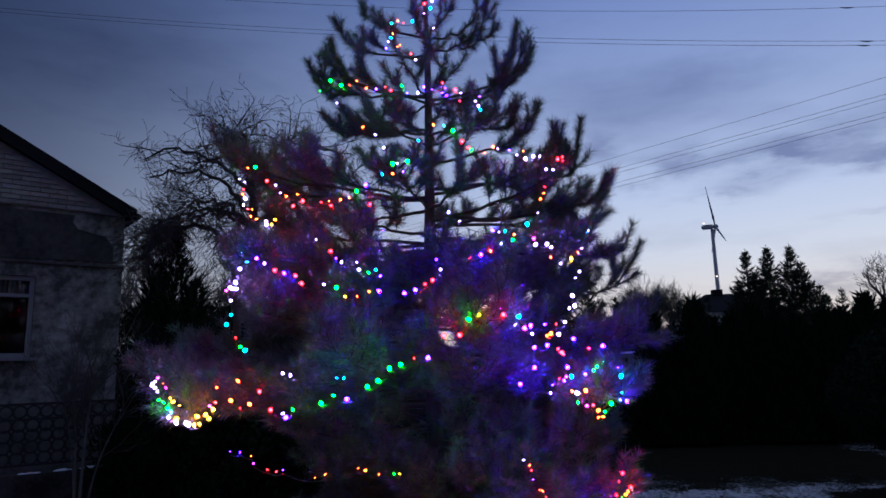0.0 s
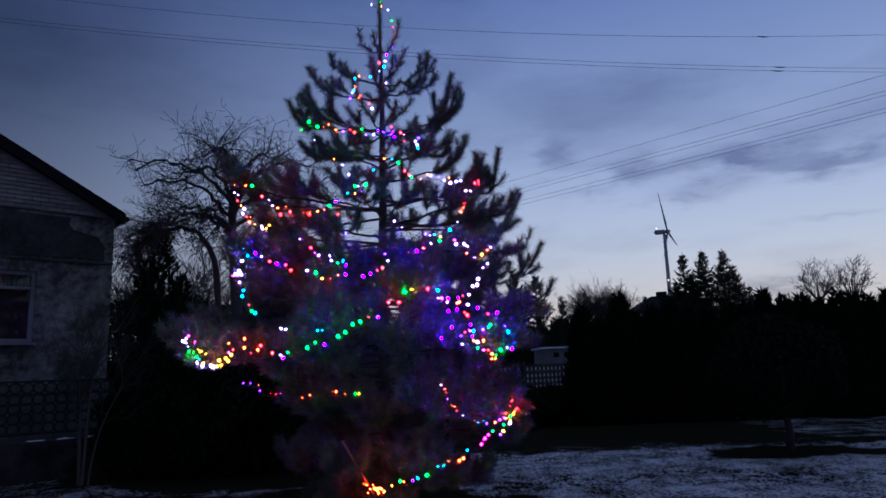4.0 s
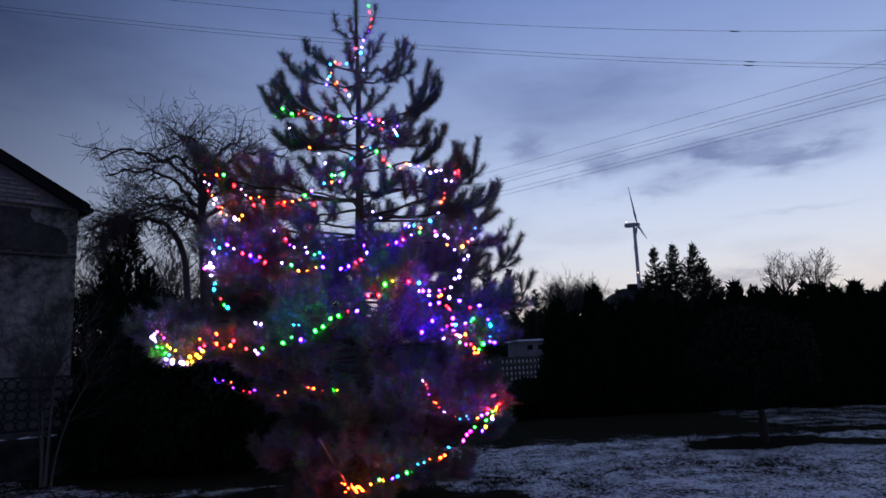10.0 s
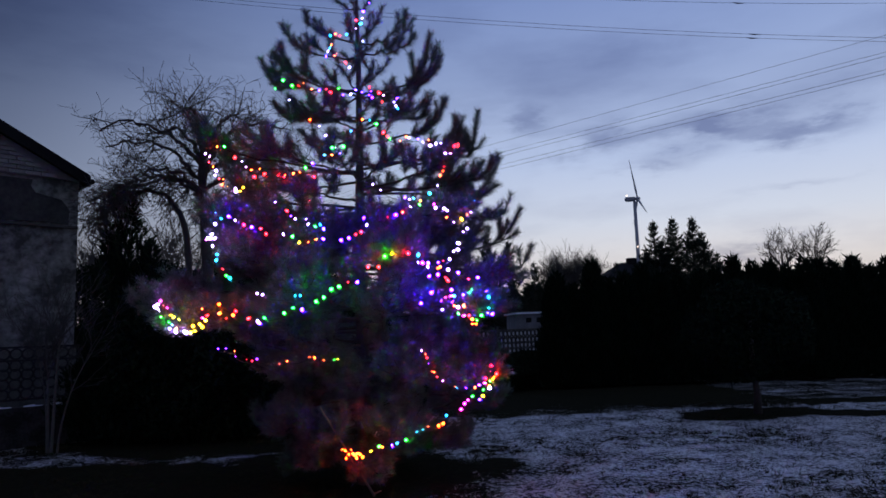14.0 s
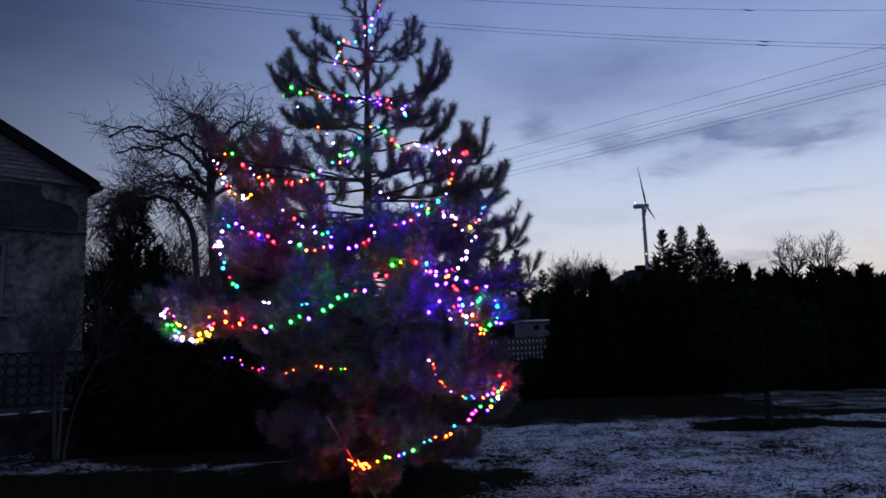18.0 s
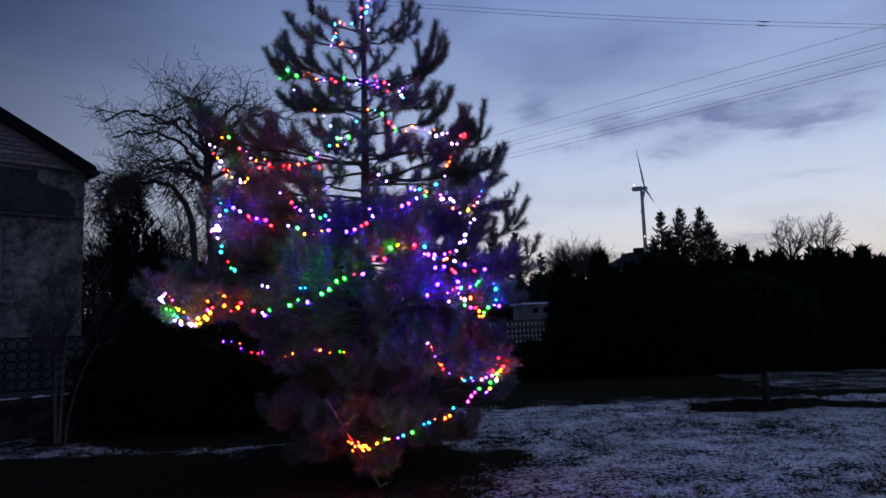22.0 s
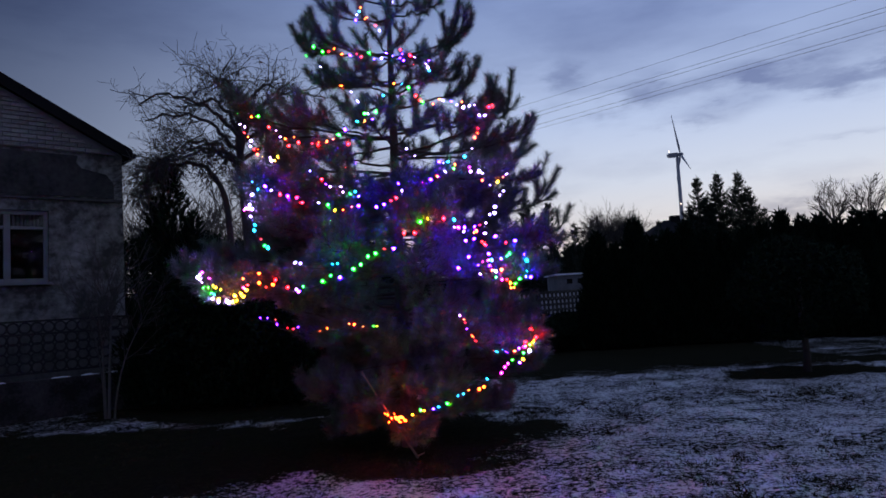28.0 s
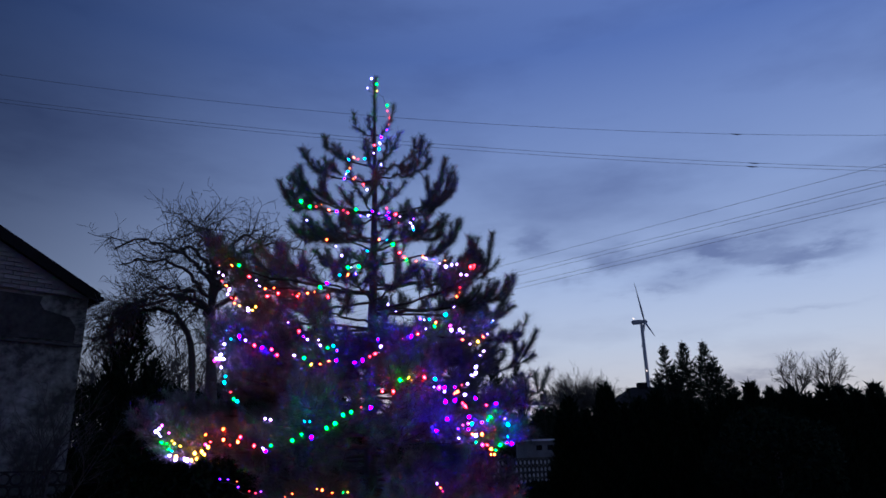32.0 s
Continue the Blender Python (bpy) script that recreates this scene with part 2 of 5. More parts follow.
MORTAR = surface("mortar", (0.13, 0.125, 0.115), (0.24, 0.23, 0.21), 3, 60, 0.95, 0.5)
ROOFING = surface("dark_roofing", (0.006, 0.006, 0.007), (0.016, 0.015, 0.016), 2, 30, 0.9, 0.5, gloss=0.08)
WHITE_PAINT = surface("weathered_white_paint", (0.10, 0.105, 0.11), (0.24, 0.24, 0.235), 3, 40, 0.6, 0.3)
CONCRETE = surface("concrete", (0.014, 0.014, 0.014), (0.075, 0.074, 0.07), 2.5, 22, 0.9, 0.6, spread=0.13, gloss=0.2)
IRON = surface("painted_iron", (0.010, 0.010, 0.011), (0.03, 0.028, 0.028), 6, 60, 0.55, 0.3, metal=0.3)
STICK = surface("weathered_wood", (0.16, 0.12, 0.08), (0.34, 0.27, 0.19), 8, 60, 0.8, 0.5, stretch=(1, 1, 0.2))
CABLE = surface("green_cable", (0.008, 0.016, 0.010), (0.02, 0.032, 0.02), 6, 40, 0.5, 0)
WIRE = surface("overhead_wire", (0.02, 0.02, 0.022), (0.05, 0.05, 0.055), 6, 40, 0.5, 0, metal=0.5)
TOWER = surface("tower_paint", (0.22, 0.22, 0.23), (0.30, 0.30, 0.31), 0.2, 3, 0.5, 0)
BARE_RENDER = surface("bare_render", (0.14, 0.14, 0.135), (0.38, 0.37, 0.35), 4, 30, 0.9, 0.5, spread=0.12)
SAPLING_BARK = surface("sapling_bark", (0.05, 0.047, 0.042), (0.14, 0.13, 0.115), 8, 60, 0.9, 0.4)
SNOW = surface("snow_crust", (0.62, 0.64, 0.69), (0.8, 0.81, 0.84), 4, 50, 0.85, 0.6)
ROOM_DARK = surface("dark_room", (0.006, 0.006, 0.006), (0.012, 0.011, 0.011), 2, 20, 0.9, 0.2)
CURTAIN = surface("net_curtain", (0.06, 0.058, 0.055), (0.11, 0.105, 0.10), 6, 40, 0.9, 0.3)
GLASS = glass_pane("window_glass")
GLOW = {
    "R": glowing("red_bulb", (1.0, 0.0014, 0.0024), 380),
    "G": glowing("green_bulb", (0.0022, 1.0, 0.005), 360),
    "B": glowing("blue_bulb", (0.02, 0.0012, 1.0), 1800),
    "Y": glowing("yellow_bulb", (1.0, 0.3, 0.002), 210),
    "O": glowing("orange_bulb", (1.0, 0.022, 0.0012), 330),
    "W": glowing("white_bulb", (0.36, 0.21, 1.0), 340),
    "M": glowing("pink_bulb", (1.0, 0.004, 0.5), 330),
    "C": glowing("cyan_bulb", (0.0015, 0.4, 1.0), 200),
}


# ---- mesh helpers ----
class Geo:
    """Gathers points and faces for one mesh."""

    def __init__(self):
        self.v, self.f = [], []

    def tube(self, pts, radii, sides=5, cap=True):
        """A tapered tube along a line of points."""
        base = len(self.v)
        side = Vector((0.31, 0.87, 0.38))
        n = len(pts)
        for i, p in enumerate(pts):
            d = (pts[min(i + 1, n - 1)] - pts[max(i - 1, 0)]).normalized()
            u = d.cross(side)
            if u.length < 1e-3:
                u = d.cross(Vector((1, 0, 0)))
            u.normalize()
            w = d.cross(u)
            for k in range(sides):
                a = 2 * math.pi * k / sides
                self.v.append(p + (u * math.cos(a) + w * math.sin(a)) * radii[i])
        for i in range(n - 1):
            for k in range(sides):
                a, b = base + i * sides + k, base + i * sides + (k + 1) % sides
                self.f.append((a, b, b + sides, a + sides))
        if cap:
            self.f.append(tuple(base + (n - 1) * sides + k for k in range(sides)))
            self.f.append(tuple(base + k for k in reversed(range(sides))))

    def box(self, x0, y0, z0, x1, y1, z1):
        b = len(self.v)
        self.v += [Vector((x, y, z)) for z in (z0, z1) for y in (y0, y1) for x in (x0, x1)]
        self.f += [tuple(b + i for i in q) for q in ((0, 2, 3, 1), (4, 5, 7, 6), (0, 1, 5, 4), (2, 6, 7, 3), (0, 4, 6, 2), (1, 3, 7, 5))]

    def prism(self, outline, y0, y1):
        """An outline in x and z, drawn out from y0 to y1."""
        b, n = len(self.v), len(outline)
        self.v += [Vector((x, y, z)) for y in (y0, y1) for x, z in outline]
        self.f += [tuple(b + i for i in range(n)), tuple(b + n + i for i in reversed(range(n)))]
        self.f += [(b + (i + 1) % n, b + i, b + n + i, b + n + (i + 1) % n) for i in range(n)]

    def mesh(self, name, material, smooth=False):
        me = bpy.data.meshes.new(name)
        me.from_pydata(self.v, [], self.f)
        me.materials.append(material)
        if smooth:
            me.shade_smooth()
        return me


def put(name, me, parent=None, label="", m=None):
    ob = new(name, me)
    if parent:
        ob.parent = parent
    if m is not None:
        ob.matrix_basis = m
    return tagged(ob, label)


def solid(name, geo, material, parent=None, label="", m=None, smooth=False):
    return put(name, geo.mesh(name, material, smooth), parent, label, m)


def part(name, bm, material, parent, label=""):
    me = bpy.data.meshes.new(name)
    bm.to_mesh(me)
    bm.free()
    me.materials.append(material)
    return put(name, me, parent, label)


def softened(geo, width):
    """The same boxes with rounded edges, as a bmesh."""
    bm = bmesh.new()
    vs = [bm.verts.new(v) for v in geo.v]
    for f in geo.f:
        bm.faces.new([vs[i] for i in f])
    bmesh.ops.bevel(bm, geom=bm.edges[:], offset=width, segments=2, affect="EDGES")
    return bm


def thing(name, label, category, m=None, group="", kind=""):
    ob = new(name)
    ob.empty_display_size = 0.2
    if m is not None:
        ob.matrix_basis = m
    return tagged(ob, label, category, group, kind)


def slivers(name, base, tip, side, material):
    """Many thin three-cornered blades: base points, tips and half-widths as arrays."""
    n = len(base)
    co = np.empty((n, 3, 3), np.float32)
    co[:, 0], co[:, 1], co[:, 2] = base - side, base + side, tip
    me = bpy.data.meshes.new(name)
    me.vertices.add(3 * n)
    me.vertices.foreach_set("co", co.ravel())
    me.loops.add(3 * n)
    me.loops.foreach_set("vertex_index", np.arange(3 * n, dtype=np.int32))
    me.polygons.add(n)
    me.polygons.foreach_set("loop_start", np.arange(0, 3 * n, 3, dtype=np.int32))
    me.materials.append(material)
    me.update(calc_edges=True)
    return me


def unit(a):
    return a / np.maximum(np.linalg.norm(a, axis=1, keepdims=True), 1e-6)


def curve3(p, q, r, n):
    """n + 1 points of the bow from p over q to r."""
    return [p * (1 - t) ** 2 + q * (2 * t * (1 - t)) + r * t * t for t in (i / n for i in range(n + 1))]


def needles_along(rng, lines, per_metre, length, angle, width):
    """Base, tip and side of needles that stand round the given lines of points."""
    bases, tips, sides = [], [], []
    for pts in lines:
        a = np.array([tuple(p) for p in pts])
        seg = np.diff(a, axis=0)
        ln = np.linalg.norm(seg, axis=1)
        n = int(ln.sum() * per_metre)
        if n < 1:
            continue
        idx = rng.choice(len(seg), n, p=ln / ln.sum())
        b = a[idx] + seg[idx] * rng.random((n, 1))
        d = seg[idx] / ln[idx][:, None]
        o = rng.normal(size=(n, 3))
        o = unit(o - d * (o * d).sum(1, keepdims=True))
        ang = np.radians(angle + rng.normal(0, 9, (n, 1)))
        way = d * np.cos(ang) + o * np.sin(ang)
        L = length * (0.75 + 0.4 * rng.random((n, 1)))
        bases.append(b)
        tips.append(b + way * L)
        sides.append(unit(np.cross(way, rng.normal(size=(n, 3)))) * width)
    # the tuft at each tip
    return np.concatenate(bases), np.concatenate(tips), np.concatenate(sides)


# ---- ground ----
TRUNK = Vector((-0.60, 7.40, 0.0))


def ellipse(x, y, cx, cy, rx, ry):
    return math.hypot((x - cx) / rx, (y - cy) / ry)


def snow_at(x, y):
    """How thick the snow cover is: thick on the lawn, none under the trees and bushes."""
    w = noise.noise((x * 0.9, y * 0.9, 3.0)) * 0.35 + noise.noise((x * 2.6, y * 2.6, 8.0)) * 0.2
    s = 0.552
    for cx, cy, rx, ry in ((-0.9, 7.9, 1.95, 1.65), (-3.6, 7.4, 2.75, 1.7), (-8.0, 6.6, 5.5, 2.6), (-3.2, 11.2, 2.6, 1.75), (7.0, 15.0, 7.0, 2.2), (3.2, 15.6, 3.4, 2.4), (15.0, 15.5, 7.0, 2.6), (5.75, 11.6, 1.3, 0.7), (7.2, 11.2, 0.9, 0.35)):
        e = ellipse(x, y, cx, cy, rx, ry) + w
        s = min(s, 0.552 - 0.20 * max(0.0, min(1.0, (1.12 - e) / 0.25)))
    if s > 0.5:
        s -= 0.035 * max(0.0, min(1.0, (-2.0 - x + 2 * w) / 1.2)) * max(0.0, min(1.0, (y - 0.5) / 3))
    if 12.4 + w < y < 18.5:
        s = 0.505 + w * 0.1 if x > 7.2 + 2 * w and y > 13.2 + w else 0.30
        if y < 14.6 and x < 7.2:
            s = 0.515 - 0.07 * (y - 12.4) + w * 0.12
    elif y < 9 and s > 0.5:
        s -= 0.012 * max(0.0, min(1.0, (2.4 - x + w) / 2.0)) * min(1.0, 9 - y)
    return s


def axis(lo, hi, step, far):
    inner = [lo + i * step for i in range(int((hi - lo) / step) + 1)]
    left, right, d = [], [], step
    a, b = lo, hi
    while b < far:
        d *= 1.35
        a, b = a - d, b + d
        left.insert(0, a)
        right.append(b)
    return left + inner + right


def build_ground():
    xs, ys = axis(-12, 16, 0.14, 2500), axis(2, 22, 0.14, 2500)
    verts, faces, cover = [], [], []
    for y in ys:
        for x in xs:
            near = -14 < x < 18 and 0 < y < 24
            z = 0.0
            if near:
                z = 0.03 * noise.noise((x * 0.7, y * 0.7, 0.0)) + 0.018 * noise.noise((x * 3.1, y * 3.1, 5.0))
            verts.append((x, y, z))
            cover.append(snow_at(x, y) if near else 0.55 + 0.1 * noise.noise((x * 0.03, y * 0.03, 1.0)))
    nx = len(xs)
    for j in range(len(ys) - 1):
        for i in range(nx - 1):
            a = j * nx + i
            faces.append((a, a + 1, a + nx + 1, a + nx))
    me = bpy.data.meshes.new("ground")
    me.from_pydata(verts, [], faces)
    me.attributes.new("snow", "FLOAT", "POINT").data.foreach_set("value", cover)
    me.materials.append(GROUND)
    me.shade_smooth()
    tagged(new("ground", me), "rough lawn under a thin patchy cover of snow", "ground", kind="structure")


build_ground()


def build_grass():
    """Tufts of dead grass that stick out of the snow."""
    rng = np.random.default_rng(4)
    spots = []
    while len(spots) < 17000:
        x, y = rng.uniform(-6.5, 13), rng.uniform(4.2, 13.5)
        snowy = snow_at(x, y) > 0.45
        if noise.noise((x * 1.4, y * 1.4, 2.0)) * 0.5 + noise.noise((x * 5.0, y * 5.0, 6.0)) + rng.normal(0, 0.15) > (0.16 if snowy else 0.3):
            spots.append((x, y))
    p = np.repeat(np.array(spots), 6, axis=0)
    n = len(p)
    base = np.column_stack((p + rng.normal(0, 0.022, (n, 2)), np.full(n, -0.02)))
    tip = base + np.column_stack((rng.normal(0, 0.024, (n, 2)), rng.uniform(0.022, 0.048, n)))
    side = unit(np.column_stack((rng.normal(size=(n, 2)), np.zeros(n)))) * 0.007
    mat = surface("dead_grass", (0.016, 0.017, 0.009), (0.05, 0.042, 0.024), 2, 20, 0.9, 0, island=True, gloss=0.05)
    tagged(new("grass", slivers("grass", base, tip, side, mat)), "dead grass tufts poking through the snow", "grass", kind="stuff")


build_grass()


# ---- house beside the garden, its gable wall turned 40 degrees ----
HOUSE = pose(-6.17, 12.50, 0, 0, 0, 43)


def build_house():
    h = thing("house", "old grey plastered house with a brick gable and dark roof", "house", HOUSE)
    x0, x1, t = -8.2, -0.14, 0.32
    wl, wr, wb, wt = -2.62, -1.38, 2.24, 3.50
    g = Geo()  # lower front wall round the window opening
    for a, b, c, d in ((x0, 0, wl, 4.6), (wr, 0, x1, 4.6), (wl, 0, wr, wb), (wl, wt, wr, 4.6)):
        g.box(a, 0, b, c, t, d)
    solid("wall", g, PLASTER, h, "stained grey plaster wall")
    for b in ((x1 - t, t, 0, x1, 7.2, 4.6), (x0, t, 0, x0 + t, 7.2, 4.6), (x0 + t, 6.9, 0, x1 - t, 7.2, 4.6)):
        g = Geo()
        g.box(*b)
        solid("wall", g, PLASTER, h)
    g = Geo()
    g.box(x0 + t, t, 0.9, x1 - t, 6.9, 1.05)
    g.box(x0 + t, t, 4.3, x1 - t, 6.9, 4.45)
    g.box(x0 + t, 4.0, 1.05, x1 - t, 4.1, 4.3)
    solid("room", g, ROOM_DARK, h, "unlit room")
    # darker plaster band below the gable, with an uneven outline
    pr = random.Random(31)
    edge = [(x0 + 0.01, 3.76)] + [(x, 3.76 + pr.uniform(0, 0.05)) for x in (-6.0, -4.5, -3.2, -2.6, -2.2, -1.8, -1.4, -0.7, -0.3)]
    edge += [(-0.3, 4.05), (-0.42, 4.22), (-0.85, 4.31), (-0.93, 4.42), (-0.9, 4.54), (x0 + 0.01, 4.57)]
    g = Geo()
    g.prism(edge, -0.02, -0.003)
    solid("frieze", g, DARK_PLASTER, h, "dark plaster band with ragged edges")
    g = Geo()
    g.box(x0 - 0.01, -0.03, 3.70, x1 + 0.01, -0.003, 3.755)
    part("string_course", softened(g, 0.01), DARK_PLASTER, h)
    g = Geo()
    g.box(x0 - 0.02, -0.07, 0, x1 + 0.03, -0.003, 1.52)
    part("plinth", softened(g, 0.012), PLINTH, h, "rough concrete plinth")
    g = Geo()
    g.prism([(-0.145, 2.27), (-0.19, 2.2), (-0.22, 2.08), (-0.27, 1.96), (-0.30, 1.8), (-0.31, 1.55), (-0.145, 1.55)], -0.012, -0.002)
    solid("patch", g, BARE_RENDER, h, "pale patch where the plaster has come off")
    # gable: backing with mortar colour, bricks before it
    prof = [(x0, 4.6), (x1, 4.6), (-2.6, 5.90), (-4.15, 6.16), (-5.75, 5.90)]
    g = Geo()
    g.prism(prof, -0.035, 0.25)
    solid("gable", g, MORTAR, h, "mortar joints of the gable")
    bricks = Geo()
    bricks.box(0, 0, 0, 0.245, 0.03, 0.065)
    brick = softened(bricks, 0.004)
    me = bpy.data.meshes.new("brick")
    brick.to_mesh(me)
    brick.free()
    me.materials.append(BRICK)
    rng = random.Random(5)
    row = 0
    z = 4.615
    while z < 6.05:
        top = z + 0.065
        right = x1 - (top - 4.6) / (5.90 - 4.6) * (2.6 + x1) if top < 5.90 else -2.6 - (top - 5.90) / 0.26 * 1.55
        x = -3.35 + (0.128 if row % 2 else 0)
        while x + 0.245 < right - 0.01:
            put("brick", me, h, m=Matrix.Translation((x, -0.062 + rng.uniform(-0.003, 0.003), z)))
            x += 0.257
        z += 0.077
        row += 1
    # roof: two slabs each side, with a deep barge board and gutter
    line = [(0.0, 4.62), (-2.6, 6.02), (-4.15, 6.26), (-5.7, 6.02), (-8.5, 4.62)]
    for (ax, az), (bx, bz) in zip(line, line[1:]):
        g = Geo()
        g.prism([(ax, az), (ax, az + 0.10), (bx, bz + 0.10), (bx, bz)], -0.16, 7.5)
        solid("roof", g, ROOFING, h)
        g = Geo()
        g.prism([(ax, az - 0.13), (ax, az + 0.07), (bx, bz + 0.07), (bx, bz - 0.13)], -0.20, -0.164)
        solid("barge_board", g, ROOFING, h, "dark barge board")
    g = Geo()
    g.tube([Vector((0.03, -0.18, 4.60)), Vector((0.03, 7.5, 4.58))], [0.05, 0.05], 8)
    solid("gutter", g, ROOFING, h, smooth=True)
    # the window
    w = new("window")
    w.parent = h
    tagged(w, "white two-sash window with flaking paint")
    g = Geo()
    fw = 0.07
    for a, b, c, d in ((wl, wb, wl + fw, wt), (wr - fw, wb, wr, wt), (wl + fw, wb, wr - fw, wb + fw), (wl + fw, wt - fw, wr - fw, wt)):
        g.box(a, 0.05, b, c, 0.12, d)
    part("frame", softened(g, 0.006), WHITE_PAINT, w)
    mid = (wl + wr) / 2
    g = Geo()
    g.box(mid - 0.05, 0.045, wb + fw, mid + 0.05, 0.12, wt - fw)
    part("mullion", softened(g, 0.006), WHITE_PAINT, w)
    for a, b in ((wl + fw, mid - 0.05), (mid + 0.05, wr - fw)):
        g = Geo()
        g.box(a, 0.05, wb + 0.93, b, 0.11, wb + 0.985)
        part("transom", softened(g, 0.005), WHITE_PAINT, w)
        for z0, z1 in ((wb + fw, wb + 0.93), (wb + 0.985, wt - fw)):
            g = Geo()
            g.box(a, 0.082, z0, b, 0.086, z1)
            mid_x = (a + b) / 2
            pane = solid("pane", g, GLASS, w, m=Matrix.Translation((mid_x, 0.085, 0)) @ pose(0, 0, 0, 0, 0, 5.0) @ Matrix.Translation((-mid_x, -0.085, 0)))
            pane.visible_shadow = False
        g = Geo()
        n = 26
        bot = len(g.v)
        for i in range(n + 1):
            x = a + (b - a) * i / n
            y = 0.21 + 0.015 * math.sin(i * 1.9) + 0.006 * math.sin(i * 4.3)
            g.v += [Vector((x, y, wb + 0.985)), Vector((x, y, wt - 0.02)), Vector((x, y + 0.004, wt - 0.02)), Vector((x, y + 0.004, wb + 0.985))]
        for i in range(n):
            q = bot + 4 * i
            g.f += [(q, q + 4, q + 5, q + 1), (q + 2, q + 6, q + 7, q + 3), (q + 3, q + 7, q + 4, q), (q + 1, q + 5, q + 6, q + 2)]
        solid("curtain", g, CURTAIN, w, "short net curtain")
    g = Geo()
    g.box(wl - 0.06, -0.09, wb - 0.05, wr + 0.06, 0.05, wb)
    part("sill", softened(g, 0.01), WHITE_PAINT, w)


build_house()


# ---- iron fence on a concrete base, parallel to the gable wall ----
FENCE = pose(-9.40, 8.54, 0, 0, 0, 40)


def build_fence():
    f = thing("fence", "black ornamental iron fence on a snow-capped concrete base", "fence", FENCE)
    span, n = 2.5, 7
    g = Geo()
    g.box(0, -0.1, -0.1, span * n + 0.1, 0.1, 0.62)
    part("base", softened(g, 0.015), CONCRETE, f, "rough concrete base")
    rng = random.Random(8)
    x = 0.0
    while x < span * 3.2:
        w = rng.uniform(0.12, 0.5)
        if rng.random() < 0.6:
            k = 6
            g = Geo()
            g.tube([Vector((x + w * i / k, rng.uniform(-0.03, 0.03), 0.622)) for i in range(k + 1)], [0.008] + [rng.uniform(0.012, 0.036) for _ in range(k - 1)] + [0.008], 6)
            solid("snow_cap", g, SNOW, f, "thin snow on the base", smooth=True)
        x += w + rng.uniform(0.0, 0.35)
    g = Geo()
    g.box(-0.045, -0.045, 0.6, 0.045, 0.045, 1.66)
    post = softened(g, 0.006)
    me_post = bpy.data.meshes.new("post")
    post.to_mesh(me_post)
    me_post.materials.append(IRON)
    g = Geo()
    g.box(0.045, -0.016, -0.016, span - 0.045, 0.016, 0.016)
    me_rail = g.mesh("rail", IRON)
    g = Geo()
    k = 14
    g.tube([Vector((0.082 * math.cos(2 * math.pi * i / k), 0, 0.082 * math.sin(2 * math.pi * i / k))) for i in range(k + 1)], [0.016] * (k + 1), 5, False)
    me_ring = g.mesh("ring", IRON)
    g = Geo()
    g.tube([Vector((0.078 * math.cos(2 * math.pi * i / k), 0, 0.078 * math.sin(2 * math.pi * i / k))) for i in range(k + 1)], [0.026] * (k + 1), 5, False)
    me_thick = g.mesh("ring", IRON)
    for i in range(n):
        put("post", me_post, f, m=Matrix.Translation((i * span, 0, 0)))
        for z in (0.74, 1.36, 1.57):
            put("rail", me_rail, f, m=Matrix.Translation((i * span, 0, z)))
        for j in range(14):
            put("ring", me_thick if i > 2 else me_ring, f, m=Matrix.Translation((i * span + 0.09 + (span - 0.18) * (j + 0.5) / 14, 0, 1.465)))
        grille = Geo()
        for z in (0.83, 0.985, 1.14, 1.28):
            for j in range(14):
                x = i * span + 0.09 + (span - 0.18) * (j + 0.5) / 14
                if i in (0, 1, 2, 6):
                    put("ring", me_thick if i == 6 else me_ring, f, m=Matrix.Translation((x, 0, z)))
                else:
                    k = len(grille.v)
                    grille.v += [v.co + Vector((x, 0, z)) for v in me_thick.vertices]
                    grille.f += [tuple(k + q for q in p.vertices) for p in me_thick.polygons]
        if grille.v:
            tagged(solid("grille", grille, IRON, f, "rings of the iron grille"), kind="stuff")
    put("post", me_post, f, m=Matrix.Translation((n * span, 0, 0)))


build_fence()


def build_shed():
    s = thing("shed", "low whitewashed shed with two small square windows", "shed", pose(4.05, 28.0, 0, 0, 0, 2))
    white = surface("whitewash", (0.09, 0.09, 0.10), (0.24, 0.24, 0.25), 1, 20, 0.9, 0.4, spread=0.12)
    g = Geo()
    for a, b, c, d in ((0, 0, 0.4, 2.2), (0.65, 0, 0.85, 2.2), (1.1, 0, 2.8, 2.2), (0.4, 0, 0.65, 1.84), (0.4, 2.04, 0.65, 2.2), (0.85, 0, 1.1, 1.84), (0.85, 2.04, 1.1, 2.2)):
        g.box(a, 0, b, c, 0.15, d)
    solid("wall", g, white, s)
    for b in ((0, 2.4, 0, 2.8, 2.55, 2.2), (0, 0.15, 0, 0.15, 2.4, 2.2), (2.65, 0.15, 0, 2.8, 2.4, 2.2)):
        g = Geo()
        g.box(*b)
        solid("wall", g, white, s)
    # wall made pale to stand in for bright snow behind the fence rings
    g = Geo()
    g.box(-3.4, -0.8, 0, 3.2, -0.6, 1.50)
    part("low_wall", softened(g, 0.02), surface("yard_wall_snow_pale", (0.12, 0.12, 0.12), (0.36, 0.36, 0.36), 3, 20, 0.9, 0.4, spread=0.12), s, "low yard wall, made pale in place of bright snow behind the fence")
    g = Geo()
    g.box(-0.1, -0.15, 2.2, 2.9, 2.7, 2.27)
    part("roof", softened(g, 0.01), SNOW, s, "flat roof under snow")
    for x in (0.4, 0.85):
        g = Geo()
        g.box(x, 0.08, 1.84, x + 0.25, 0.1, 2.04)
        solid("window", g, ROOM_DARK, s)


build_shed()


